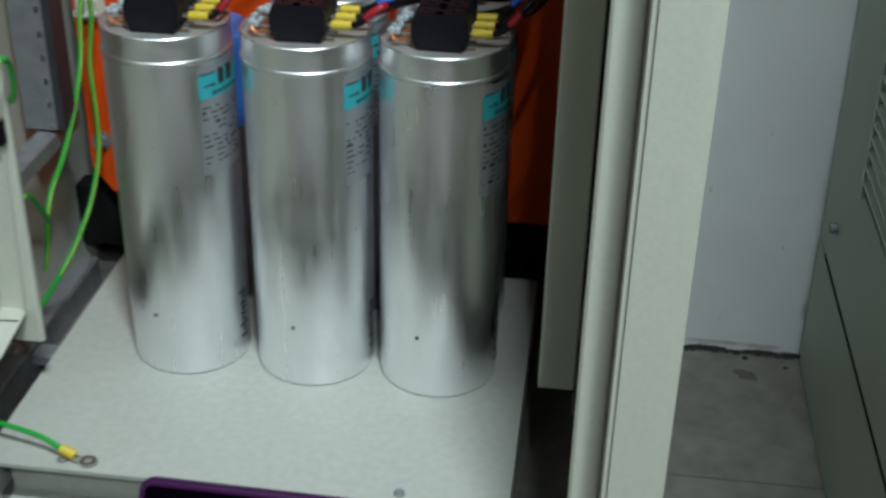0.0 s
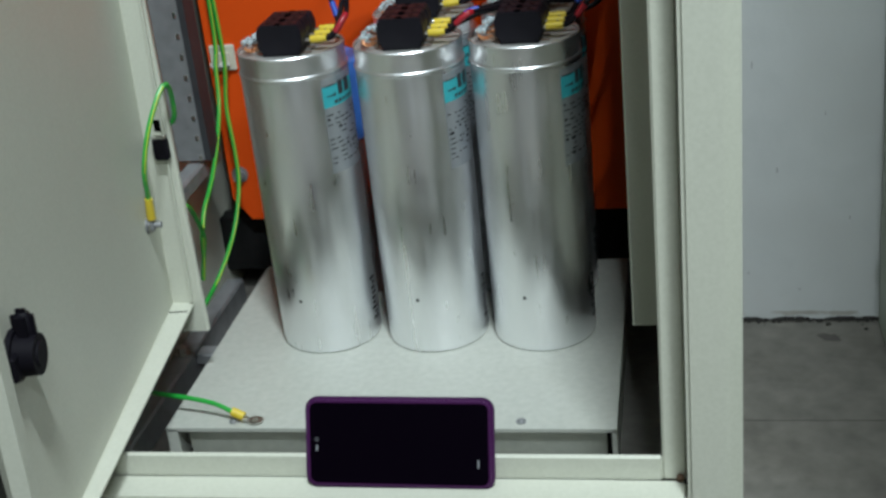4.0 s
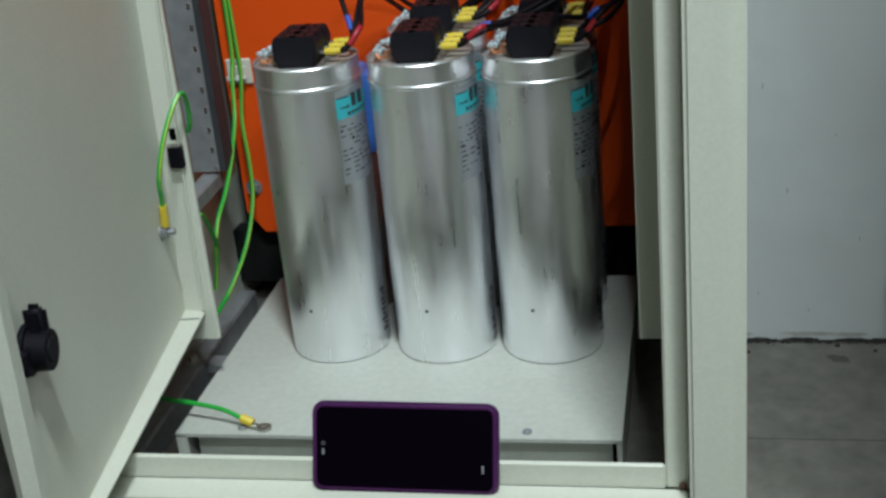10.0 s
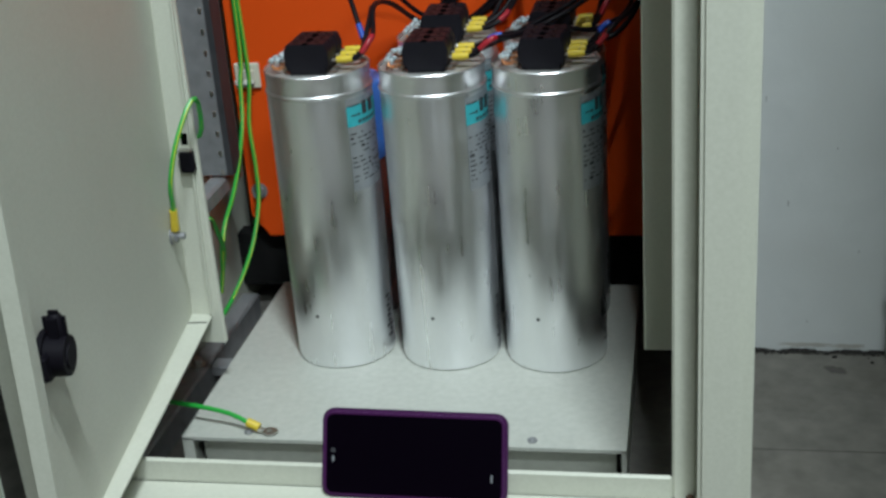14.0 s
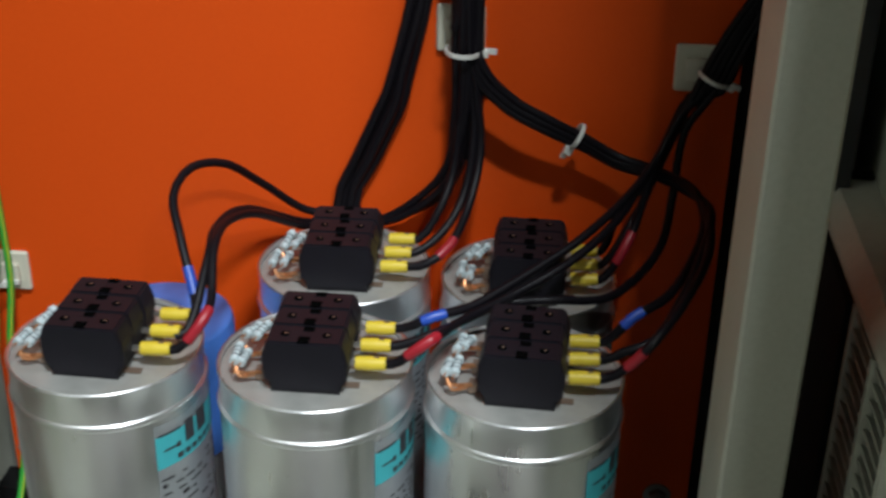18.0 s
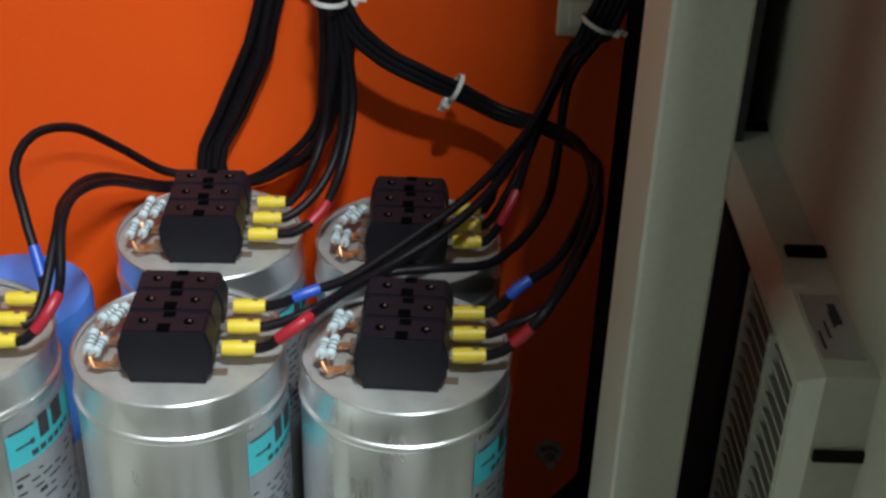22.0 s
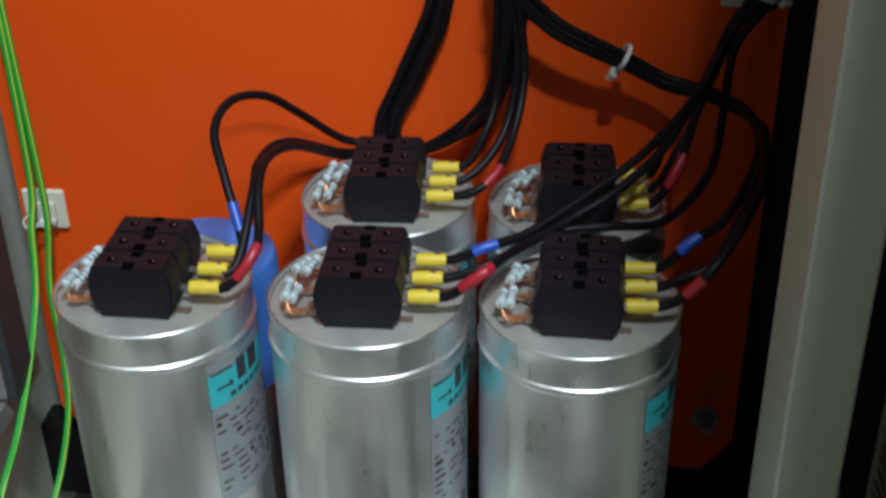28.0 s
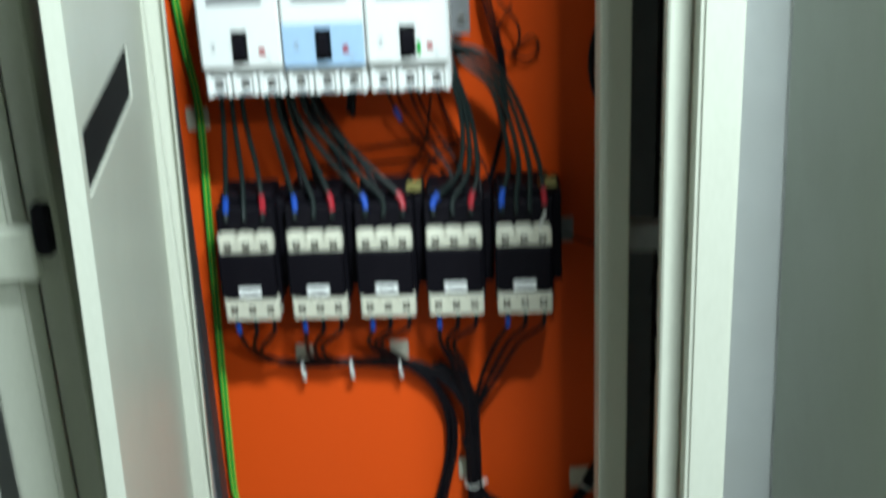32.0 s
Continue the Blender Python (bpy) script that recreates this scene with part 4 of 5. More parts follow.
# ---- circuit breakers ----


def breaker_base(m, face, group):
    b = empty("circuit_breaker", m, "white moulded-case circuit breaker with a black toggle" if face is WHITE else "white moulded-case circuit breaker with a pale blue front", "circuit breaker", group)
    part("case", box(-0.0485, 0.0485, -0.125, 0.0, 0.0, 0.180, 0.003), WHITE, b)
    part("front_plate", box(-0.0480, 0.0480, -0.140, -0.125, 0.035, 0.150, 0.003), WHITE, b)
    if face is not WHITE:
        part("front_inlay", box(-0.0475, 0.0475, -0.1410, -0.139, 0.036, 0.088, 0.001), face, b, "pale blue front plate")
    yf = -0.1412 if face is not WHITE else -0.1402
    part("toggle_recess", box(-0.009, 0.009, yf - 0.0006, yf + 0.002, 0.043, 0.081, 0.0), HOLE, b)
    part("toggle", box(-0.0065, 0.0065, yf - 0.009, yf, 0.048, 0.076, 0.0025), BLACK, b, "black toggle")
    part("print_bar", box(-0.034, 0.030, -0.1406, -0.1398, 0.112, 0.122), LABEL, b, "pale grey print")
    part("red_mark", box(0.022, 0.029, yf - 0.0004, yf + 0.001, 0.052, 0.060), RED, b)
    for k in (-1, 0, 1):
        x = k * 0.0315
        t = part("terminal_cover", box(x - 0.0148, x + 0.0148, -0.128, -0.060, 0.000, 0.027, 0.002), WHITE, b)
        for d in (-1, 1):
            part("cover_rib", box(x + d * 0.0118 - 0.0028, x + d * 0.0118 + 0.0028, -0.1325, -0.128, 0.000, 0.027, 0.0015), WHITE, t)
        bm = bmesh.new()
        cyl(0.0056, (x, -0.1275, 0.015), (x, -0.1290, 0.015), 14, bm=bm)
        part("screw_recess", bm, INK, t)
        part("clamp_screw", cyl(0.0032, (x, -0.1290, 0.015), (x, -0.1296, 0.015), 12), STEEL, t)
        part("wedge_mark", box(x - 0.006, x + 0.006, -0.1290, -0.1278, 0.001, 0.006), LABEL, t)
    for x, z, w in ((-0.030, 0.128, 0.026), (0.012, 0.128, 0.034), (-0.034, 0.064, 0.012), (-0.034, 0.058, 0.009), (0.030, 0.046, 0.010)):
        part("print_bar", box(x, x + w * 0.5, yf - 0.0004 if z < 0.08 else -0.1406, yf + 0.001 if z < 0.08 else -0.1398, z, z + 0.0022), LABEL, b)
    return b


BRK_X = (-0.1750, -0.0770, 0.0210)
b1 = breaker_base(pose(BRK_X[0], PANEL_Y, 1.098), WHITE, "row of breakers")
breaker_base(pose(BRK_X[1], PANEL_Y, 1.098), SKYBLUE, "row of breakers")
b3 = copy_thing(b1, pose(BRK_X[2], PANEL_Y, 1.098))
part("green_mark", box(0.0105, 0.0150, -0.1412, -0.139, 0.046, 0.062), GREEN, b3)
bk = empty("breaker_bracket", pose(0.080, PANEL_Y, 1.20), "grey steel bracket beside the breakers", "bracket")
bm = box(-0.012, 0.012, -0.052, -0.050, -0.055, 0.20)
box(-0.012, -0.010, -0.050, 0.0, -0.055, 0.20, bm=bm)
part("bracket_plate", bm, GALV, bk)
part("bracket_bolt", cyl(0.0045, (0.002, -0.052, -0.035), (0.002, -0.056, -0.035), 10), STEEL, bk)

# ---- cables ----
def stretch_of(line, start, length):
    """The piece of the line from start metres on, length metres long."""
    out, d = [], 0.0
    for p, q in zip(line, line[1:]):
        if start <= d <= start + length:
            out.append(p)
        d += (q - p).length
    return out if len(out) > 1 else [line[1], line[2]]


def power_cable(points, sleeve=None, at=0.0):
    """A capacitor cable: yellow insulated lug in the clamp, black sheath, and a coloured phase sleeve on some."""
    line = spline(points, 0.007)
    name = "black power cable with a yellow lug" + (" and a blue phase sleeve" if sleeve is BLUE else " and a red phase sleeve" if sleeve is RED else "")
    c = empty("power_cable", pose(0, 0, 0), name, "cable", "capacitor cables")
    part("sheath", tube([p for p in line if (p - line[0]).length > 0.012 or p.z > 0.40], 0.0029, 10), PVC, c, "", True)
    a, b = Vector(points[0]), Vector(points[1])
    d = (b - a).normalized()
    bm = cyl(0.0041, a + d * 0.002, a + d * 0.010, 12, r2=0.0044)
    cyl(0.0044, a + d * 0.010, a + d * 0.0195, 12, r2=0.0039, bm=bm)
    lug = part("lug_sleeve", bm, YELLOW, c, "yellow insulated lug", True)
    part("crimp_dent", box(a.x + 0.0125, a.x + 0.0155, a.y - 0.0008, a.y + 0.0008, a.z + 0.0030, a.z + 0.0052), STRIP, lug)
    part("lug_pin", cyl(0.0019, a - d * 0.006, a + d * 0.003, 8), STEEL, lug)
    if sleeve:
        part("phase_sleeve", tube(stretch_of(line, 0.022 + at * 0.024, 0.027), 0.0034, 10), sleeve, c, "blue sleeve" if sleeve is BLUE else "red sleeve", True)


def plain_cable(points):
    tagged(link("bundled_cable", tube(spline(points, 0.012), 0.0034, 10), PVC, None, "", True), "black power cable tied into a bundle", "cable", "bundled cables")


def thin_cable(points, sleeve=None):
    line = spline(points, 0.010)
    c = empty("contactor_cable", pose(0, 0, 0), "black cable below a contactor" + (" with a blue sleeve" if sleeve else ""), "cable", "contactor cables")
    part("sheath", tube(line, 0.0030, 8), PVC, c, "", True)
    if sleeve:
        part("phase_sleeve", tube(stretch_of(line, 0.004, 0.022), 0.0036, 8), sleeve, c, "blue sleeve", True)


def feed_cable(points, sleeve=None):
    line = spline(points, 0.010)
    c = empty("feed_cable", pose(0, 0, 0), "dark green-grey cable from breaker to contactor", "cable", "breaker cables")
    part("sheath", tube(line, 0.0033, 8), GREYPVC, c, "", True)
    if sleeve:
        part("phase_sleeve", tube(line[-4:-1], 0.0041, 8), sleeve, c, "blue sleeve" if sleeve is BLUE else "red sleeve", True)


def control_wire(points, sleeve=None, radius=0.0016):
    line = spline(points, 0.008)
    c = empty("control_wire", pose(0, 0, 0), "thin black control wire" + (" with a blue marker sleeve" if sleeve else ""), "wire", "control wires")
    part("sheath", tube(line, radius, 6), PVC, c, "", True)
    if sleeve:
        part("marker_sleeve", tube(stretch_of(line, 0.040, 0.026), 0.0030, 8), sleeve, c, "blue sleeve", True)


def earth_wire(points):
    line = spline(points, 0.010)
    c = empty("earth_wire", pose(0, 0, 0), "green and yellow earth wire", "wire", "earth wires")
    part("sheath", tube(line, 0.0027, 8), GREEN, c, "", True)
    part("stripe", tube([p + Vector((0.0014, -0.0016, 0.0004)) for p in line], 0.0008, 6), LIME, c, "yellow stripe", True)


power_cable([(-0.0985, 0.021, 0.358), (-0.0755, 0.021, 0.359), (-0.090, 0.050, 0.393), (-0.101, 0.075, 0.412), (-0.096, 0.100, 0.421), (-0.080, 0.125, 0.414), (-0.063, 0.155, 0.387), (-0.039, 0.178, 0.358), (-0.010, 0.186, 0.352), (0.014, 0.186, 0.350), (0.043, 0.181, 0.372), (0.061, 0.177, 0.397), (0.069, 0.173, 0.434), (0.072, 0.170, 0.475), (0.066, 0.170, 0.560)], sleeve=BLUE, at=0.55)
power_cable([(-0.0985, 0.001, 0.358), (-0.0755, 0.001, 0.359), (-0.071, 0.040, 0.388), (-0.073, 0.070, 0.395), (-0.064, 0.110, 0.389), (-0.039, 0.176, 0.349), (-0.008, 0.188, 0.348), (0.018, 0.182, 0.350), (0.047, 0.177, 0.369), (0.065, 0.173, 0.394), (0.073, 0.169, 0.431), (0.076, 0.166, 0.472), (0.070, 0.166, 0.557)], sleeve=None, at=0.0)
power_cable([(-0.0985, -0.019, 0.358), (-0.0755, -0.019, 0.359), (-0.060, -0.012, 0.377), (-0.060, 0.005, 0.381), (-0.065, 0.035, 0.399), (-0.066, 0.070, 0.399), (-0.057, 0.110, 0.386), (-0.039, 0.172, 0.348), (-0.008, 0.184, 0.346), (0.022, 0.189, 0.350), (0.051, 0.184, 0.367), (0.069, 0.180, 0.392), (0.077, 0.176, 0.429), (0.080, 0.173, 0.470), (0.074, 0.173, 0.555)], sleeve=RED, at=0.35)
power_cable([(0.025, 0.140, 0.358), (0.047, 0.140, 0.359), (0.061, 0.150, 0.380), (0.068, 0.165, 0.403), (0.071, 0.170, 0.443), (0.072, 0.168, 0.482), (0.066, 0.166, 0.560)], sleeve=None, at=0.0)
power_cable([(0.025, 0.120, 0.358), (0.047, 0.120, 0.359), (0.067, 0.135, 0.373), (0.078, 0.155, 0.396), (0.081, 0.167, 0.437), (0.075, 0.166, 0.479), (0.070, 0.164, 0.560)], sleeve=None, at=0.0)
power_cable([(0.025, 0.100, 0.358), (0.047, 0.100, 0.359), (0.057, 0.100, 0.362), (0.071, 0.110, 0.371), (0.081, 0.140, 0.388), (0.086, 0.163, 0.420), (0.081, 0.166, 0.464), (0.077, 0.164, 0.487), (0.074, 0.164, 0.560)], sleeve=RED, at=0.45)
plain_cable([(-0.009, 0.176, 0.671), (0.021, 0.180, 0.638), (0.039, 0.184, 0.585), (0.037, 0.186, 0.523), (0.022, 0.186, 0.459), (0.015, 0.186, 0.439), (-0.004, 0.188, 0.396), (-0.018, 0.190, 0.358), (-0.006, 0.194, 0.300), (-0.008, 0.194, 0.120)])
plain_cable([(-0.006, 0.182, 0.668), (0.024, 0.186, 0.634), (0.042, 0.190, 0.581), (0.040, 0.192, 0.519), (0.025, 0.192, 0.455), (0.019, 0.192, 0.437), (-0.000, 0.194, 0.393), (-0.014, 0.192, 0.358), (-0.001, 0.194, 0.300), (-0.003, 0.194, 0.120)])
plain_cable([(-0.003, 0.176, 0.671), (0.027, 0.180, 0.638), (0.046, 0.184, 0.585), (0.044, 0.186, 0.522), (0.029, 0.186, 0.459), (0.025, 0.186, 0.439), (0.006, 0.188, 0.396), (-0.009, 0.190, 0.359), (0.005, 0.194, 0.300), (0.003, 0.194, 0.120)])
plain_cable([(-0.001, 0.182, 0.668), (0.029, 0.186, 0.634), (0.049, 0.190, 0.581), (0.047, 0.192, 0.519), (0.033, 0.192, 0.455), (0.029, 0.192, 0.437), (0.010, 0.194, 0.393), (-0.005, 0.192, 0.358), (0.010, 0.194, 0.300), (0.008, 0.194, 0.120)])
power_cable([(0.150, 0.021, 0.358), (0.172, 0.021, 0.359), (0.188, 0.020, 0.378), (0.209, 0.040, 0.383), (0.225, 0.070, 0.396), (0.232, 0.100, 0.406), (0.225, 0.130, 0.413), (0.204, 0.160, 0.410), (0.179, 0.175, 0.409), (0.155, 0.174, 0.422), (0.130, 0.170, 0.435), (0.101, 0.168, 0.452), (0.080, 0.166, 0.482), (0.078, 0.166, 0.560)], sleeve=BLUE, at=0.35)
power_cable([(0.150, 0.001, 0.358), (0.172, 0.001, 0.359), (0.183, 0.000, 0.366), (0.200, 0.005, 0.372), (0.214, 0.030, 0.382), (0.228, 0.060, 0.402), (0.235, 0.095, 0.411), (0.229, 0.130, 0.407), (0.206, 0.155, 0.408), (0.180, 0.175, 0.406), (0.154, 0.174, 0.419), (0.127, 0.170, 0.432), (0.098, 0.168, 0.449), (0.077, 0.166, 0.479), (0.062, 0.168, 0.560)], sleeve=None, at=0.0)
power_cable([(0.150, -0.019, 0.358), (0.172, -0.019, 0.359), (0.184, -0.020, 0.368), (0.198, -0.018, 0.385), (0.217, 0.015, 0.396), (0.231, 0.055, 0.405), (0.233, 0.100, 0.410), (0.222, 0.140, 0.411), (0.199, 0.165, 0.411), (0.179, 0.175, 0.413), (0.156, 0.174, 0.426), (0.132, 0.170, 0.439), (0.103, 0.168, 0.456), (0.082, 0.166, 0.486), (0.070, 0.172, 0.560)], sleeve=RED, at=0.45)
power_cable([(0.028, 0.021, 0.358), (0.051, 0.021, 0.359), (0.070, 0.020, 0.369), (0.091, 0.035, 0.369), (0.109, 0.050, 0.374), (0.131, 0.068, 0.382), (0.157, 0.090, 0.393), (0.184, 0.125, 0.406), (0.203, 0.155, 0.421), (0.218, 0.172, 0.447), (0.232, 0.176, 0.463), (0.246, 0.172, 0.500), (0.285, 0.166, 0.585), (0.296, 0.160, 0.660)], sleeve=BLUE, at=0.5)
power_cable([(0.028, 0.001, 0.358), (0.051, 0.001, 0.359), (0.078, 0.008, 0.368), (0.095, 0.030, 0.367), (0.113, 0.048, 0.366), (0.142, 0.052, 0.368), (0.172, 0.070, 0.361), (0.194, 0.100, 0.362), (0.210, 0.130, 0.373), (0.216, 0.155, 0.396), (0.221, 0.172, 0.435), (0.238, 0.176, 0.463), (0.252, 0.172, 0.500), (0.288, 0.166, 0.585), (0.296, 0.160, 0.660)], sleeve=None, at=0.0)
power_cable([(0.028, -0.019, 0.358), (0.051, -0.019, 0.359), (0.060, -0.020, 0.366), (0.073, -0.018, 0.376), (0.089, 0.020, 0.369), (0.116, 0.048, 0.372), (0.148, 0.070, 0.384), (0.174, 0.100, 0.396), (0.191, 0.135, 0.406), (0.208, 0.162, 0.428), (0.221, 0.174, 0.450), (0.226, 0.176, 0.463), (0.240, 0.172, 0.500), (0.282, 0.166, 0.585), (0.296, 0.160, 0.660)], sleeve=RED, at=0.5)
power_cable([(0.149, 0.139, 0.358), (0.171, 0.139, 0.359), (0.180, 0.145, 0.384), (0.194, 0.155, 0.400), (0.207, 0.168, 0.423), (0.222, 0.178, 0.456), (0.242, 0.176, 0.463), (0.256, 0.172, 0.500), (0.290, 0.166, 0.585), (0.296, 0.160, 0.660)], sleeve=None, at=0.0)
power_cable([(0.149, 0.119, 0.358), (0.171, 0.119, 0.359), (0.187, 0.125, 0.385), (0.198, 0.145, 0.401), (0.210, 0.166, 0.424), (0.223, 0.178, 0.452), (0.234, 0.176, 0.463), (0.248, 0.172, 0.500), (0.286, 0.166, 0.585), (0.296, 0.160, 0.660)], sleeve=None, at=0.0)
power_cable([(0.149, 0.099, 0.358), (0.171, 0.099, 0.359), (0.186, 0.105, 0.384), (0.194, 0.130, 0.397), (0.200, 0.150, 0.410), (0.213, 0.168, 0.433), (0.223, 0.180, 0.457), (0.230, 0.176, 0.463), (0.244, 0.172, 0.500), (0.284, 0.166, 0.585), (0.296, 0.160, 0.660)], sleeve=RED, at=0.55)
thin_cable([(-0.226, 0.107, 0.792), (-0.226, 0.110, 0.765), (-0.224, 0.150, 0.719), (-0.206, 0.175, 0.687), (-0.185, 0.180, 0.684), (-0.120, 0.180, 0.680), (-0.048, 0.180, 0.683), (0.006, 0.178, 0.675), (0.048, 0.174, 0.645), (0.072, 0.170, 0.598), (0.074, 0.168, 0.533), (0.066, 0.166, 0.500)], sleeve=BLUE)
thin_cable([(-0.203, 0.107, 0.792), (-0.203, 0.110, 0.765), (-0.217, 0.150, 0.716), (-0.200, 0.175, 0.687), (-0.186, 0.180, 0.682), (-0.120, 0.180, 0.677), (-0.048, 0.180, 0.681), (0.006, 0.178, 0.672), (0.047, 0.174, 0.643), (0.072, 0.170, 0.595), (0.074, 0.168, 0.533), (0.066, 0.166, 0.500)], sleeve=None)
thin_cable([(-0.179, 0.107, 0.792), (-0.179, 0.110, 0.765), (-0.210, 0.150, 0.714), (-0.194, 0.175, 0.687), (-0.186, 0.180, 0.679), (-0.121, 0.180, 0.675), (-0.048, 0.180, 0.678), (0.006, 0.178, 0.670), (0.047, 0.174, 0.641), (0.072, 0.170, 0.592), (0.074, 0.168, 0.533), (0.066, 0.166, 0.500)], sleeve=None)
thin_cable([(-0.138, 0.107, 0.792), (-0.138, 0.110, 0.765), (-0.145, 0.150, 0.720), (-0.137, 0.175, 0.686), (-0.048, 0.180, 0.676), (0.005, 0.178, 0.668), (0.047, 0.174, 0.638), (0.072, 0.170, 0.590), (0.074, 0.168, 0.533), (0.066, 0.166, 0.500)], sleeve=BLUE)
thin_cable([(-0.114, 0.107, 0.792), (-0.114, 0.110, 0.765), (-0.135, 0.150, 0.719), (-0.124, 0.175, 0.685), (-0.048, 0.180, 0.673), (0.005, 0.178, 0.665), (0.047, 0.174, 0.636), (0.072, 0.170, 0.587), (0.074, 0.168, 0.533), (0.066, 0.166, 0.500)], sleeve=None)
thin_cable([(-0.091, 0.107, 0.792), (-0.091, 0.110, 0.765), (-0.125, 0.150, 0.719), (-0.111, 0.175, 0.685), (-0.048, 0.180, 0.683), (0.006, 0.178, 0.675), (0.048, 0.174, 0.645), (0.072, 0.170, 0.598), (0.074, 0.168, 0.533), (0.066, 0.166, 0.500)], sleeve=None)
thin_cable([(-0.049, 0.107, 0.792), (-0.049, 0.110, 0.765), (-0.060, 0.150, 0.723), (-0.039, 0.174, 0.688), (0.006, 0.178, 0.672), (0.047, 0.174, 0.643), (0.072, 0.170, 0.595), (0.074, 0.168, 0.533), (0.066, 0.166, 0.500)], sleeve=BLUE)
thin_cable([(-0.026, 0.107, 0.792), (-0.026, 0.110, 0.765), (-0.052, 0.150, 0.723), (-0.031, 0.174, 0.688), (0.006, 0.178, 0.670), (0.047, 0.174, 0.641), (0.072, 0.170, 0.592), (0.074, 0.168, 0.533), (0.066, 0.166, 0.500)], sleeve=None)
thin_cable([(-0.002, 0.107, 0.792), (-0.002, 0.110, 0.765), (-0.044, 0.150, 0.723), (-0.022, 0.174, 0.688), (0.005, 0.178, 0.668), (0.047, 0.174, 0.638), (0.072, 0.170, 0.590), (0.074, 0.168, 0.533), (0.066, 0.166, 0.500)], sleeve=None)
thin_cable([(0.039, 0.107, 0.792), (0.039, 0.110, 0.765), (0.038, 0.140, 0.726), (0.054, 0.160, 0.676), (0.071, 0.168, 0.627), (0.072, 0.170, 0.587), (0.074, 0.168, 0.533), (0.066, 0.166, 0.500)], sleeve=BLUE)
thin_cable([(0.063, 0.107, 0.792), (0.063, 0.110, 0.765), (0.046, 0.140, 0.726), (0.061, 0.160, 0.676), (0.073, 0.168, 0.627), (0.072, 0.170, 0.598), (0.074, 0.168, 0.533), (0.066, 0.166, 0.500)], sleeve=None)
thin_cable([(0.086, 0.107, 0.792), (0.086, 0.110, 0.765), (0.055, 0.140, 0.726), (0.068, 0.160, 0.676), (0.075, 0.168, 0.627), (0.072, 0.170, 0.595), (0.074, 0.168, 0.533), (0.066, 0.166, 0.500)], sleeve=None)
thin_cable([(0.128, 0.107, 0.792), (0.128, 0.110, 0.765), (0.113, 0.140, 0.725), (0.094, 0.160, 0.672), (0.080, 0.168, 0.619), (0.072, 0.170, 0.592), (0.074, 0.168, 0.533), (0.066, 0.166, 0.500)], sleeve=BLUE)
thin_cable([(0.151, 0.107, 0.792), (0.151, 0.110, 0.765), (0.128, 0.140, 0.724), (0.106, 0.160, 0.671), (0.085, 0.168, 0.619), (0.072, 0.170, 0.590), (0.074, 0.168, 0.533), (0.066, 0.166, 0.500)], sleeve=None)
thin_cable([(0.175, 0.107, 0.792), (0.175, 0.110, 0.765), (0.143, 0.140, 0.724), (0.117, 0.160, 0.671), (0.089, 0.168, 0.618), (0.072, 0.170, 0.587), (0.074, 0.168, 0.533), (0.066, 0.166, 0.500)], sleeve=None)
feed_cable([(-0.215, 0.112, 1.092), (-0.216, 0.112, 1.050), (-0.222, 0.118, 0.985), (-0.226, 0.115, 0.945), (-0.226, 0.106, 0.925)], sleeve=BLUE)
feed_cable([(-0.204, 0.118, 1.092), (-0.204, 0.118, 1.050), (-0.203, 0.124, 0.985), (-0.203, 0.115, 0.945), (-0.203, 0.106, 0.925)], sleeve=None)
feed_cable([(-0.193, 0.124, 1.092), (-0.191, 0.124, 1.050), (-0.184, 0.130, 0.985), (-0.179, 0.115, 0.945), (-0.179, 0.106, 0.925)], sleeve=RED)
feed_cable([(-0.160, 0.112, 1.092), (-0.157, 0.112, 1.050), (-0.146, 0.118, 0.985), (-0.138, 0.115, 0.945), (-0.138, 0.106, 0.925)], sleeve=BLUE)
feed_cable([(-0.148, 0.118, 1.092), (-0.144, 0.118, 1.050), (-0.127, 0.124, 0.985), (-0.114, 0.115, 0.945), (-0.114, 0.106, 0.925)], sleeve=None)
feed_cable([(-0.136, 0.124, 1.092), (-0.131, 0.124, 1.050), (-0.108, 0.130, 0.985), (-0.091, 0.115, 0.945), (-0.091, 0.106, 0.925)], sleeve=RED)
feed_cable([(-0.130, 0.112, 1.092), (-0.120, 0.112, 1.050), (-0.080, 0.118, 0.985), (-0.049, 0.115, 0.945), (-0.049, 0.106, 0.925)], sleeve=BLUE)
feed_cable([(-0.119, 0.118, 1.092), (-0.108, 0.118, 1.050), (-0.061, 0.124, 0.985), (-0.026, 0.115, 0.945), (-0.026, 0.106, 0.925)], sleeve=None)
feed_cable([(-0.108, 0.124, 1.092), (-0.095, 0.124, 1.050), (-0.042, 0.130, 0.985), (-0.002, 0.115, 0.945), (-0.002, 0.106, 0.925)], sleeve=RED)
feed_cable([(0.053, 0.150, 1.128), (0.064, 0.140, 1.100), (0.078, 0.135, 1.040), (0.072, 0.125, 0.975), (0.039, 0.112, 0.942), (0.039, 0.106, 0.925)], sleeve=BLUE)
feed_cable([(0.059, 0.150, 1.128), (0.068, 0.140, 1.100), (0.084, 0.135, 1.040), (0.084, 0.125, 0.975), (0.063, 0.112, 0.942), (0.063, 0.106, 0.925)], sleeve=None)
feed_cable([(0.065, 0.150, 1.128), (0.072, 0.140, 1.100), (0.090, 0.135, 1.040), (0.096, 0.125, 0.975), (0.086, 0.112, 0.942), (0.086, 0.106, 0.925)], sleeve=RED)
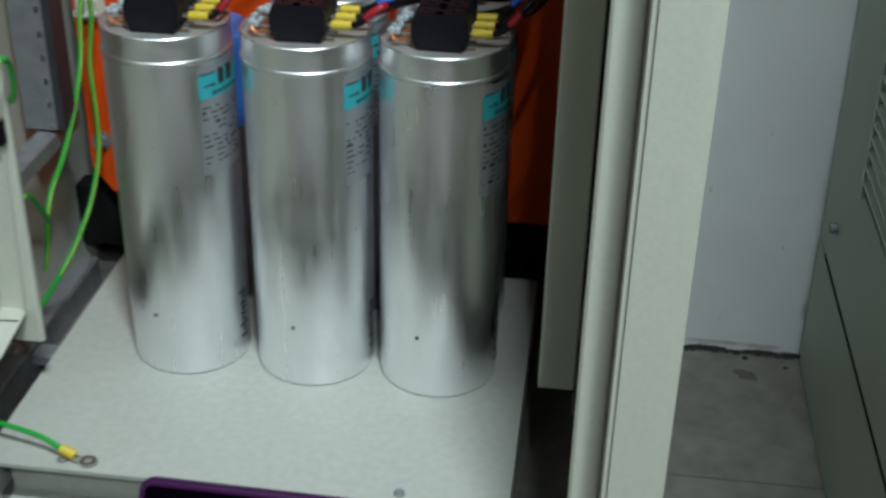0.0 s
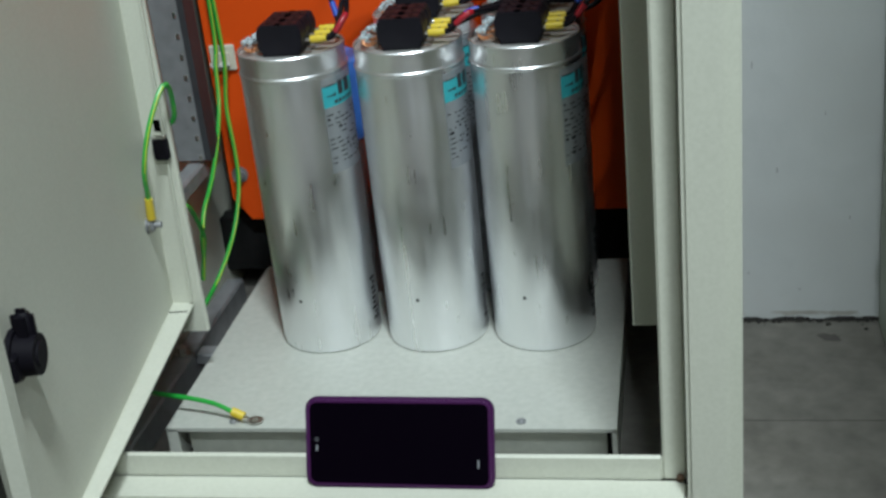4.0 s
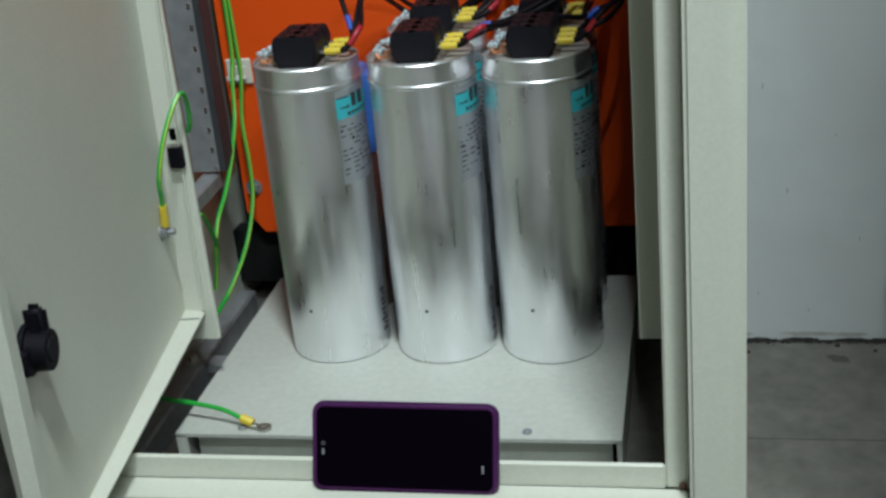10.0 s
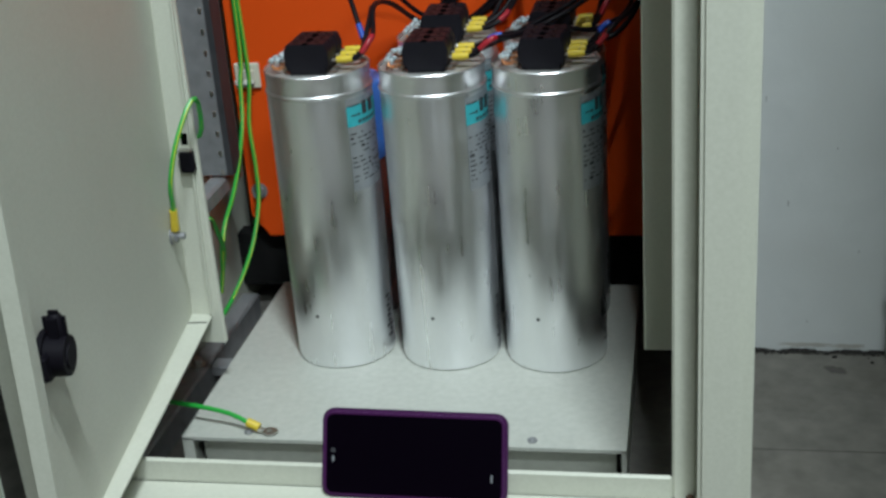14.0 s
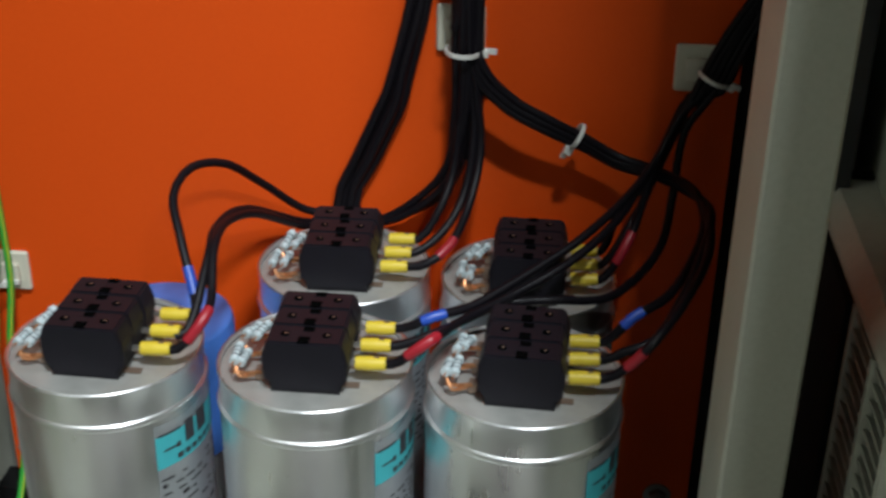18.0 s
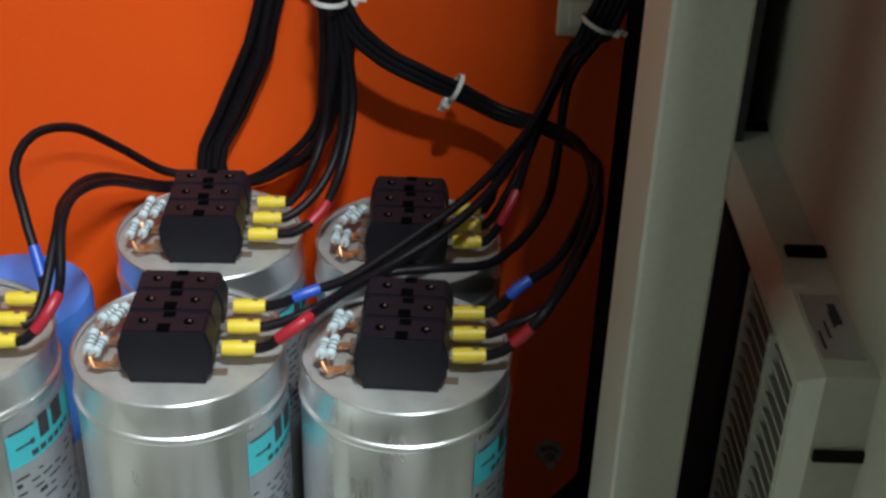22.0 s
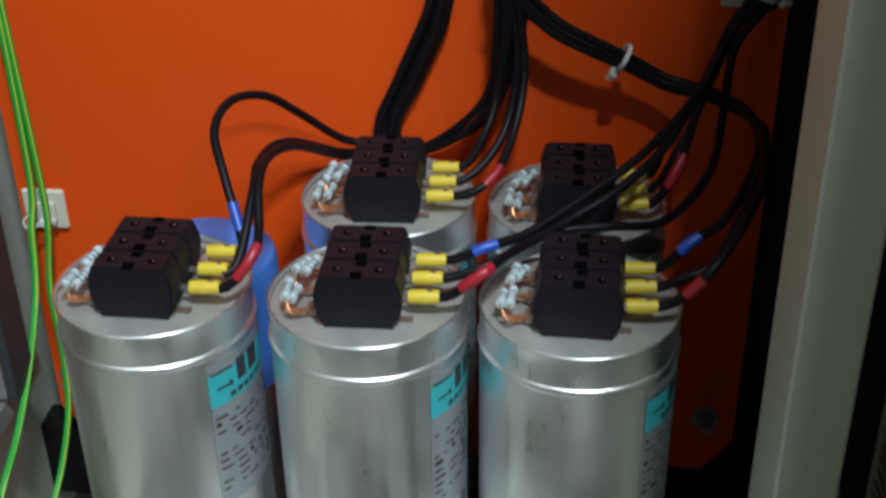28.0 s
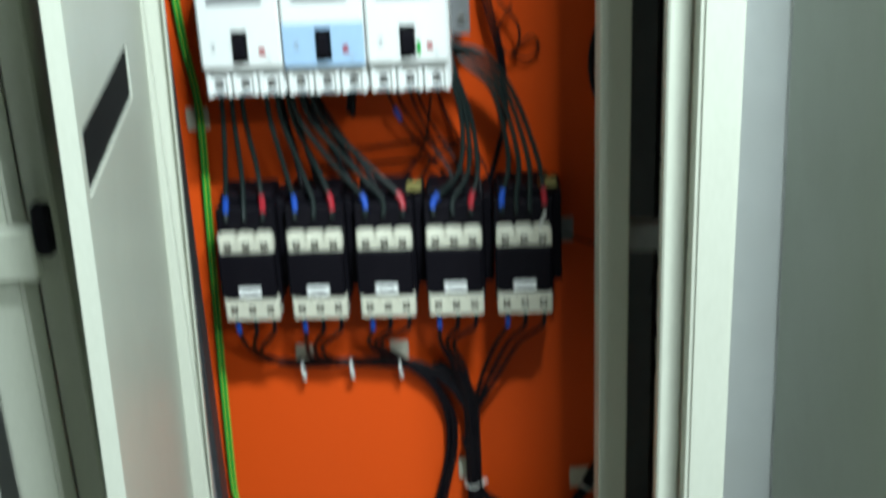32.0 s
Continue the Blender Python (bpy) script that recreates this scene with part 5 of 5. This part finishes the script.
feed_cable([(0.062, 0.150, 1.136), (0.083, 0.138, 1.112), (0.118, 0.130, 1.075), (0.135, 0.125, 0.990), (0.125, 0.112, 0.945), (0.125, 0.106, 0.925)], sleeve=BLUE)
feed_cable([(0.065, 0.144, 1.136), (0.092, 0.134, 1.116), (0.126, 0.130, 1.075), (0.147, 0.125, 0.990), (0.143, 0.112, 0.945), (0.143, 0.106, 0.925)], sleeve=None)
feed_cable([(0.068, 0.138, 1.136), (0.101, 0.130, 1.120), (0.134, 0.130, 1.075), (0.159, 0.125, 0.990), (0.160, 0.112, 0.945), (0.160, 0.106, 0.925)], sleeve=None)
feed_cable([(0.071, 0.132, 1.136), (0.110, 0.126, 1.124), (0.142, 0.130, 1.075), (0.171, 0.125, 0.990), (0.178, 0.112, 0.945), (0.178, 0.106, 0.925)], sleeve=RED)
control_wire([(-0.014, 0.140, 1.094), (-0.011, 0.150, 1.065), (0.005, 0.156, 1.028), (0.040, 0.170, 0.971), (0.075, 0.165, 0.937)], BLUE)
control_wire([(0.014, 0.140, 1.094), (0.018, 0.150, 1.061), (0.044, 0.168, 0.990), (0.070, 0.168, 0.950), (0.097, 0.165, 0.928)])
control_wire([(0.040, 0.150, 1.067), (0.026, 0.170, 0.994), (-0.013, 0.170, 0.937)])
control_wire([(-0.117, 0.190, 0.961), (-0.028, 0.192, 0.967), (0.047, 0.190, 0.969), (0.090, 0.180, 0.943)])
for k in range(3):
    control_wire([(0.106 + 0.004 * k, 0.172, 1.230), (0.109 + 0.004 * k, 0.170, 1.181), (0.126 + 0.003 * k, 0.168 + 0.003 * k, 1.108), (0.130 + 0.002 * k, 0.172, 1.032), (0.121 + 0.002 * k, 0.182, 0.986), (0.106 + 0.002 * k, 0.180, 0.933)], None, 0.0017)
control_wire([(0.126, 0.180, 1.178), (0.150, 0.170, 1.151), (0.151, 0.170, 1.123), (0.139, 0.180, 1.108), (0.125, 0.185, 1.135), (0.144, 0.180, 1.171)])
control_wire([(0.142, 0.190, 1.107), (0.168, 0.190, 1.130), (0.177, 0.190, 1.113), (0.164, 0.190, 1.099), (0.142, 0.190, 1.107)])
control_wire([(0.196, 0.170, 0.872), (0.219, 0.180, 0.858), (0.246, 0.190, 0.844), (0.268, 0.190, 0.844)])
earth_wire([(-0.283, 0.188, 1.300), (-0.275, 0.187, 1.149), (-0.265, 0.187, 1.044), (-0.270, 0.187, 0.887), (-0.276, 0.187, 0.717), (-0.282, 0.187, 0.485), (-0.279, 0.186, 0.451), (-0.278, 0.183, 0.315), (-0.279, 0.172, 0.281), (-0.276, 0.152, 0.236), (-0.271, 0.107, 0.198), (-0.269, 0.064, 0.168), (-0.270, 0.029, 0.147), (-0.272, 0.012, 0.117), (-0.277, 0.018, 0.092), (-0.284, 0.020, 0.060)])
earth_wire([(-0.247, -0.075, 0.196), (-0.253, -0.050, 0.183), (-0.260, -0.020, 0.153), (-0.271, 0.016, 0.117), (-0.280, 0.026, 0.090), (-0.288, 0.030, 0.058)])
earth_wire([(-0.278, 0.189, 1.300), (-0.270, 0.188, 1.149), (-0.260, 0.188, 1.044), (-0.265, 0.188, 0.887), (-0.271, 0.188, 0.717), (-0.277, 0.188, 0.485), (-0.276, 0.187, 0.458), (-0.272, 0.186, 0.318), (-0.272, 0.184, 0.274), (-0.277, 0.178, 0.223), (-0.271, 0.165, 0.170), (-0.268, 0.150, 0.129), (-0.271, 0.120, 0.086), (-0.276, 0.080, 0.057), (-0.284, 0.050, 0.036), (-0.283, 0.020, 0.034), (-0.281, -0.020, 0.032)])

# earth wire to the swing door, with a crimped ring
earth_wire([(-0.2552, -0.1455, 0.232), (-0.2525, -0.150, 0.246), (-0.248, -0.158, 0.268), (-0.240, -0.150, 0.305), (-0.229, -0.130, 0.340), (-0.225, -0.115, 0.346), (-0.228, -0.100, 0.328), (-0.236, -0.090, 0.298), (-0.262, -0.085, 0.290)])
ring = empty("ring_terminal", pose(-0.259, -0.140, 0.202), "yellow crimped ring terminal on the door stud", "ring terminal")
part("crimp_sleeve", cyl(0.0047, (0.001, -0.002, 0.009), (0.004, -0.006, 0.033), 12, r2=0.0042), YELLOW, ring, "yellow crimp sleeve", True)
part("ring_plate", cyl(0.0075, (-0.002, 0, 0), (0, 0, 0), 16), STEEL, ring)

# loose earth wire lying on the tray
earth_wire([(-0.320, -0.150, 0.010), (-0.277, -0.176, 0.020), (-0.239, -0.185, 0.020), (-0.207, -0.192, 0.017), (-0.186, -0.199, 0.011)])
loose = empty("loose_ring_terminal", pose(-0.164, -0.2015, 0.0), "zinc ring terminal with a yellow sleeve lying on the tray", "ring terminal")
part("crimp_sleeve", cyl(0.0050, (-0.023, 0.003, 0.0115), (-0.010, 0.001, 0.0065), 12), YELLOW, loose, "yellow crimp sleeve", True)
bm = bmesh.new()
for i in range(20):
    a0, a1 = 2 * math.pi * i / 20, 2 * math.pi * (i + 1) / 20
    vs = [bm.verts.new((r * math.cos(a) + 0.002, r * 0.85 * math.sin(a), z)) for a in (a0, a1) for r in (0.0036, 0.0085) for z in (0.0012, 0.0036)]
    for f in ((1, 3, 7, 5), (2, 3, 7, 6), (0, 1, 5, 4), (0, 2, 6, 4)):
        bm.faces.new([vs[k] for k in f])
bmesh.ops.remove_doubles(bm, verts=bm.verts, dist=0.00005)
bmesh.ops.recalc_face_normals(bm, faces=bm.faces)
part("ring_plate", bm, STEEL, loose)
part("ring_neck", box(-0.012, -0.005, -0.003, 0.0035, 0.0015, 0.0062, 0.001), STEEL, loose)


# ---- adhesive tie mounts and ties ----
def tie_mount(x, z, w=0.033, group="cable tie mounts"):
    m = empty("tie_mount", pose(x, PANEL_Y, z), "cream adhesive cable tie mount on the orange plate", "tie mount", group)
    part("pad", box(-w / 2, w / 2, -0.0045, 0.0, -w / 2, w / 2, 0.0015), CREAM, m)
    part("saddle", box(-w / 3.4, w / 3.4, -0.0095, -0.0045, -w / 4, w / 4, 0.001), CREAM, m)
    return m


def tie_loop(name_label, centre, axis, rx, ry):
    """A nylon tie: a flat band round a bundle, with its head and cut tail."""
    t = empty("cable_tie", Matrix.Translation(centre) @ Vector(axis).to_track_quat("Z", "Y").to_matrix().to_4x4(), name_label, "cable tie", "cable ties")
    bm = bmesh.new()
    n = 24
    rows = []
    for i in range(n):
        a = 2 * math.pi * i / n
        c, s = math.cos(a), math.sin(a)
        rows.append([bm.verts.new((c * (rx + d), s * (ry + d), z)) for d, z in ((0, -0.0014), (0.0010, -0.0014), (0.0010, 0.0014), (0, 0.0014))])
    for i in range(n):
        p, q = rows[i], rows[(i + 1) % n]
        for k in range(4):
            bm.faces.new((p[k], p[(k + 1) % 4], q[(k + 1) % 4], q[k]))
    bmesh.ops.recalc_face_normals(bm, faces=bm.faces)
    part("band", bm, NYLON, t, "white nylon band")
    part("head", box(-0.003, 0.003, -ry - 0.006, -ry, -0.003, 0.003, 0.0008), NYLON, t)
    part("tail", box(rx * 0.3, rx * 0.3 + 0.002, -ry - 0.011, -ry, -0.0018, 0.0018), NYLON, t)


tie_mount(-0.2775, 0.282)
tie_mount(0.068, 0.491)
tie_mount(0.229, 0.471)
tie_mount(-0.158, 0.686, 0.025)
tie_mount(-0.024, 0.688, 0.026)
tie_mount(-0.268, 1.033, 0.030)
tie_loop("white nylon tie round the earth wires", (-0.284, 0.186, 0.277), (0.1, 0, 1), 0.009, 0.006)
tie_loop("white nylon tie round the centre cable bundle", (0.072, 0.168, 0.485), (0.05, 0, 1), 0.0125, 0.011)
tie_loop("white nylon tie round a cable bundle", (0.150, 0.171, 0.428), (0.86, 0.05, -0.45), 0.0078, 0.0085)
tie_loop("white nylon tie round the corner cable bundle", (0.236, 0.176, 0.472), (0.4, 0, 0.9), 0.0110, 0.010)
for x in (-0.158, -0.090, -0.022):
    tie_loop("white nylon tie round the contactor cables", (x, 0.180, 0.672), (1, 0, 0), 0.012, 0.012)

# ---- outer cabinet door, swung wide open ----
outer = empty("outer_door", pose(-0.340, -0.425, FLOOR_Z + 0.19, 0, 0, -118), "grey painted steel outer door swung wide open", "cabinet door")
part("door_skin", box(0, 0.62, -0.020, -0.018, 0, 1.95), GREENPAINT, outer)
part("hinge_flange", box(0, 0.002, -0.018, 0, 0, 1.95), GREENPAINT, outer)
part("free_flange", box(0.618, 0.62, -0.018, 0, 0, 1.95), GREENPAINT, outer)
for x in (0.10, 0.50):
    part("stiffener", box(x, x + 0.03, -0.018, -0.002, 0.05, 1.90, 0.002), GREENPAINT, outer)
part("document_pocket", box(0.16, 0.46, -0.017, 0.025, 1.02, 1.09, 0.003), PAINT, outer, "grey sheet steel pocket")
part("latch", box(0.115, 0.150, -0.018, 0.02, 1.03, 1.13, 0.004), BLACK, outer, "black latch")

# ---- latch striker on the left front post ----
st = empty("latch_striker", pose(-0.284, YF, 1.085), "grey steel latch striker with a black bolt on the front post", "latch")
part("striker_plate", box(-0.040, 0.016, -0.018, 0.0, 0.0, 0.046, 0.002), PAINT, st)
part("latch_bolt", box(0.016, 0.031, -0.014, 0.0, 0.020, 0.067, 0.003), BLACK, st, "black latch bolt")

# yellow marker strips on two contactors, a white wire end, and a cut stub under the breakers
for x, w in ((0.013, 0.019), (0.1830, 0.024)):
    ms = empty("marker_strip", pose(x, 0.140, 0.9495), "yellowish marker strip clipped on top of a contactor", "marker strip", "marker strips")
    part("strip_base", box(-w / 2, w / 2, -0.010, 0.010, -0.0005, 0.0050, 0.001), LIMESTRIP, ms)
    for k in range(4):
        part("marker_tab", box(-w / 2 + 0.0015 + k * w / 4, -w / 2 + 0.0055 + k * w / 4, -0.0115, 0.0, 0.0050, 0.0085, 0.0006), LIMESTRIP, ms)
end = empty("white_wire_end", pose(0, 0, 0), "cut white nylon tie end on a contactor", "tie end")
part("strap", tube([Vector((0.1715, 0.097, 0.906)), Vector((0.174, 0.093, 0.918)), Vector((0.179, 0.092, 0.930))], 0.0018, 6), NYLON, end, "", True)
plain_cable([(-0.055, 0.140, 1.094), (-0.056, 0.147, 1.071), (-0.060, 0.150, 1.045)])
plain_cable([(-0.061, 0.144, 1.094), (-0.062, 0.150, 1.071), (-0.065, 0.154, 1.050)])

# dark cables in the gap behind the right column and a coiled one at the panel edge
control_wire([(0.290, 0.100, 1.150), (0.302, 0.090, 1.060), (0.314, 0.080, 1.010), (0.322, 0.070, 0.975), (0.318, 0.070, 0.880), (0.309, 0.080, 0.820)])
control_wire([(0.300, 0.100, 0.860), (0.312, 0.090, 0.800), (0.320, 0.085, 0.740), (0.312, 0.090, 0.660), (0.302, 0.100, 0.600)])
plain_cable([(0.276, 0.165, 1.220), (0.250, 0.165, 1.150), (0.240, 0.165, 1.105), (0.246, 0.165, 1.060), (0.272, 0.165, 1.020)])
plain_cable([(0.282, 0.172, 1.230), (0.256, 0.172, 1.150), (0.247, 0.172, 1.105), (0.253, 0.172, 1.060), (0.282, 0.172, 1.010)])

# breaker tails: short dark cables hanging into the shade under the breakers
rnd = random.Random(21)
for x0, x1 in ((-0.150, -0.128), (-0.125, -0.060), (-0.117, -0.040), (-0.110, -0.025), (-0.140, -0.105)):
    y0 = 0.140 + 0.02 * rnd.random()
    plain_cable([(x0, y0, 1.092), (x0 * 0.8 + x1 * 0.2, y0 + 0.01, 1.045), (x0 * 0.4 + x1 * 0.6, y0 + 0.012, 0.985), (x1, y0 - 0.01, 0.935), (x1, y0 - 0.03, 0.905)])
for x0, x1 in ((-0.005, 0.060), (0.020, 0.075), (0.045, 0.095)):
    control_wire([(x0, 0.150, 1.092), (x0 + 0.008, 0.155, 1.055), ((x0 + x1) / 2, 0.165, 1.010), (x1, 0.150, 0.965), (x1 + 0.004, 0.120, 0.925)])
control_wire([(-0.10, 0.185, 0.985), (-0.02, 0.188, 0.992), (0.04, 0.188, 0.998), (0.09, 0.180, 0.985), (0.11, 0.160, 0.955)])
control_wire([(0.02, 0.185, 0.945), (0.04, 0.188, 0.975), (0.075, 0.188, 0.990), (0.10, 0.175, 0.965)])

# the trunk of cables that runs down from the contactors
for dx, dy in ((-0.007, 0.0), (-0.002, -0.005), (0.004, 0.0), (0.0085, -0.003), (0.001, 0.006)):
    plain_cable([(0.030 + dx, 0.178 + dy, 0.674), (0.058 + dx, 0.175 + dy, 0.652), (0.072 + dx, 0.173 + dy, 0.620), (0.074 + dx, 0.172 + dy, 0.560), (0.074 + dx, 0.170 + dy, 0.500), (0.075 + dx, 0.172 + dy, 0.455), (0.072 + dx, 0.178 + dy, 0.405)])
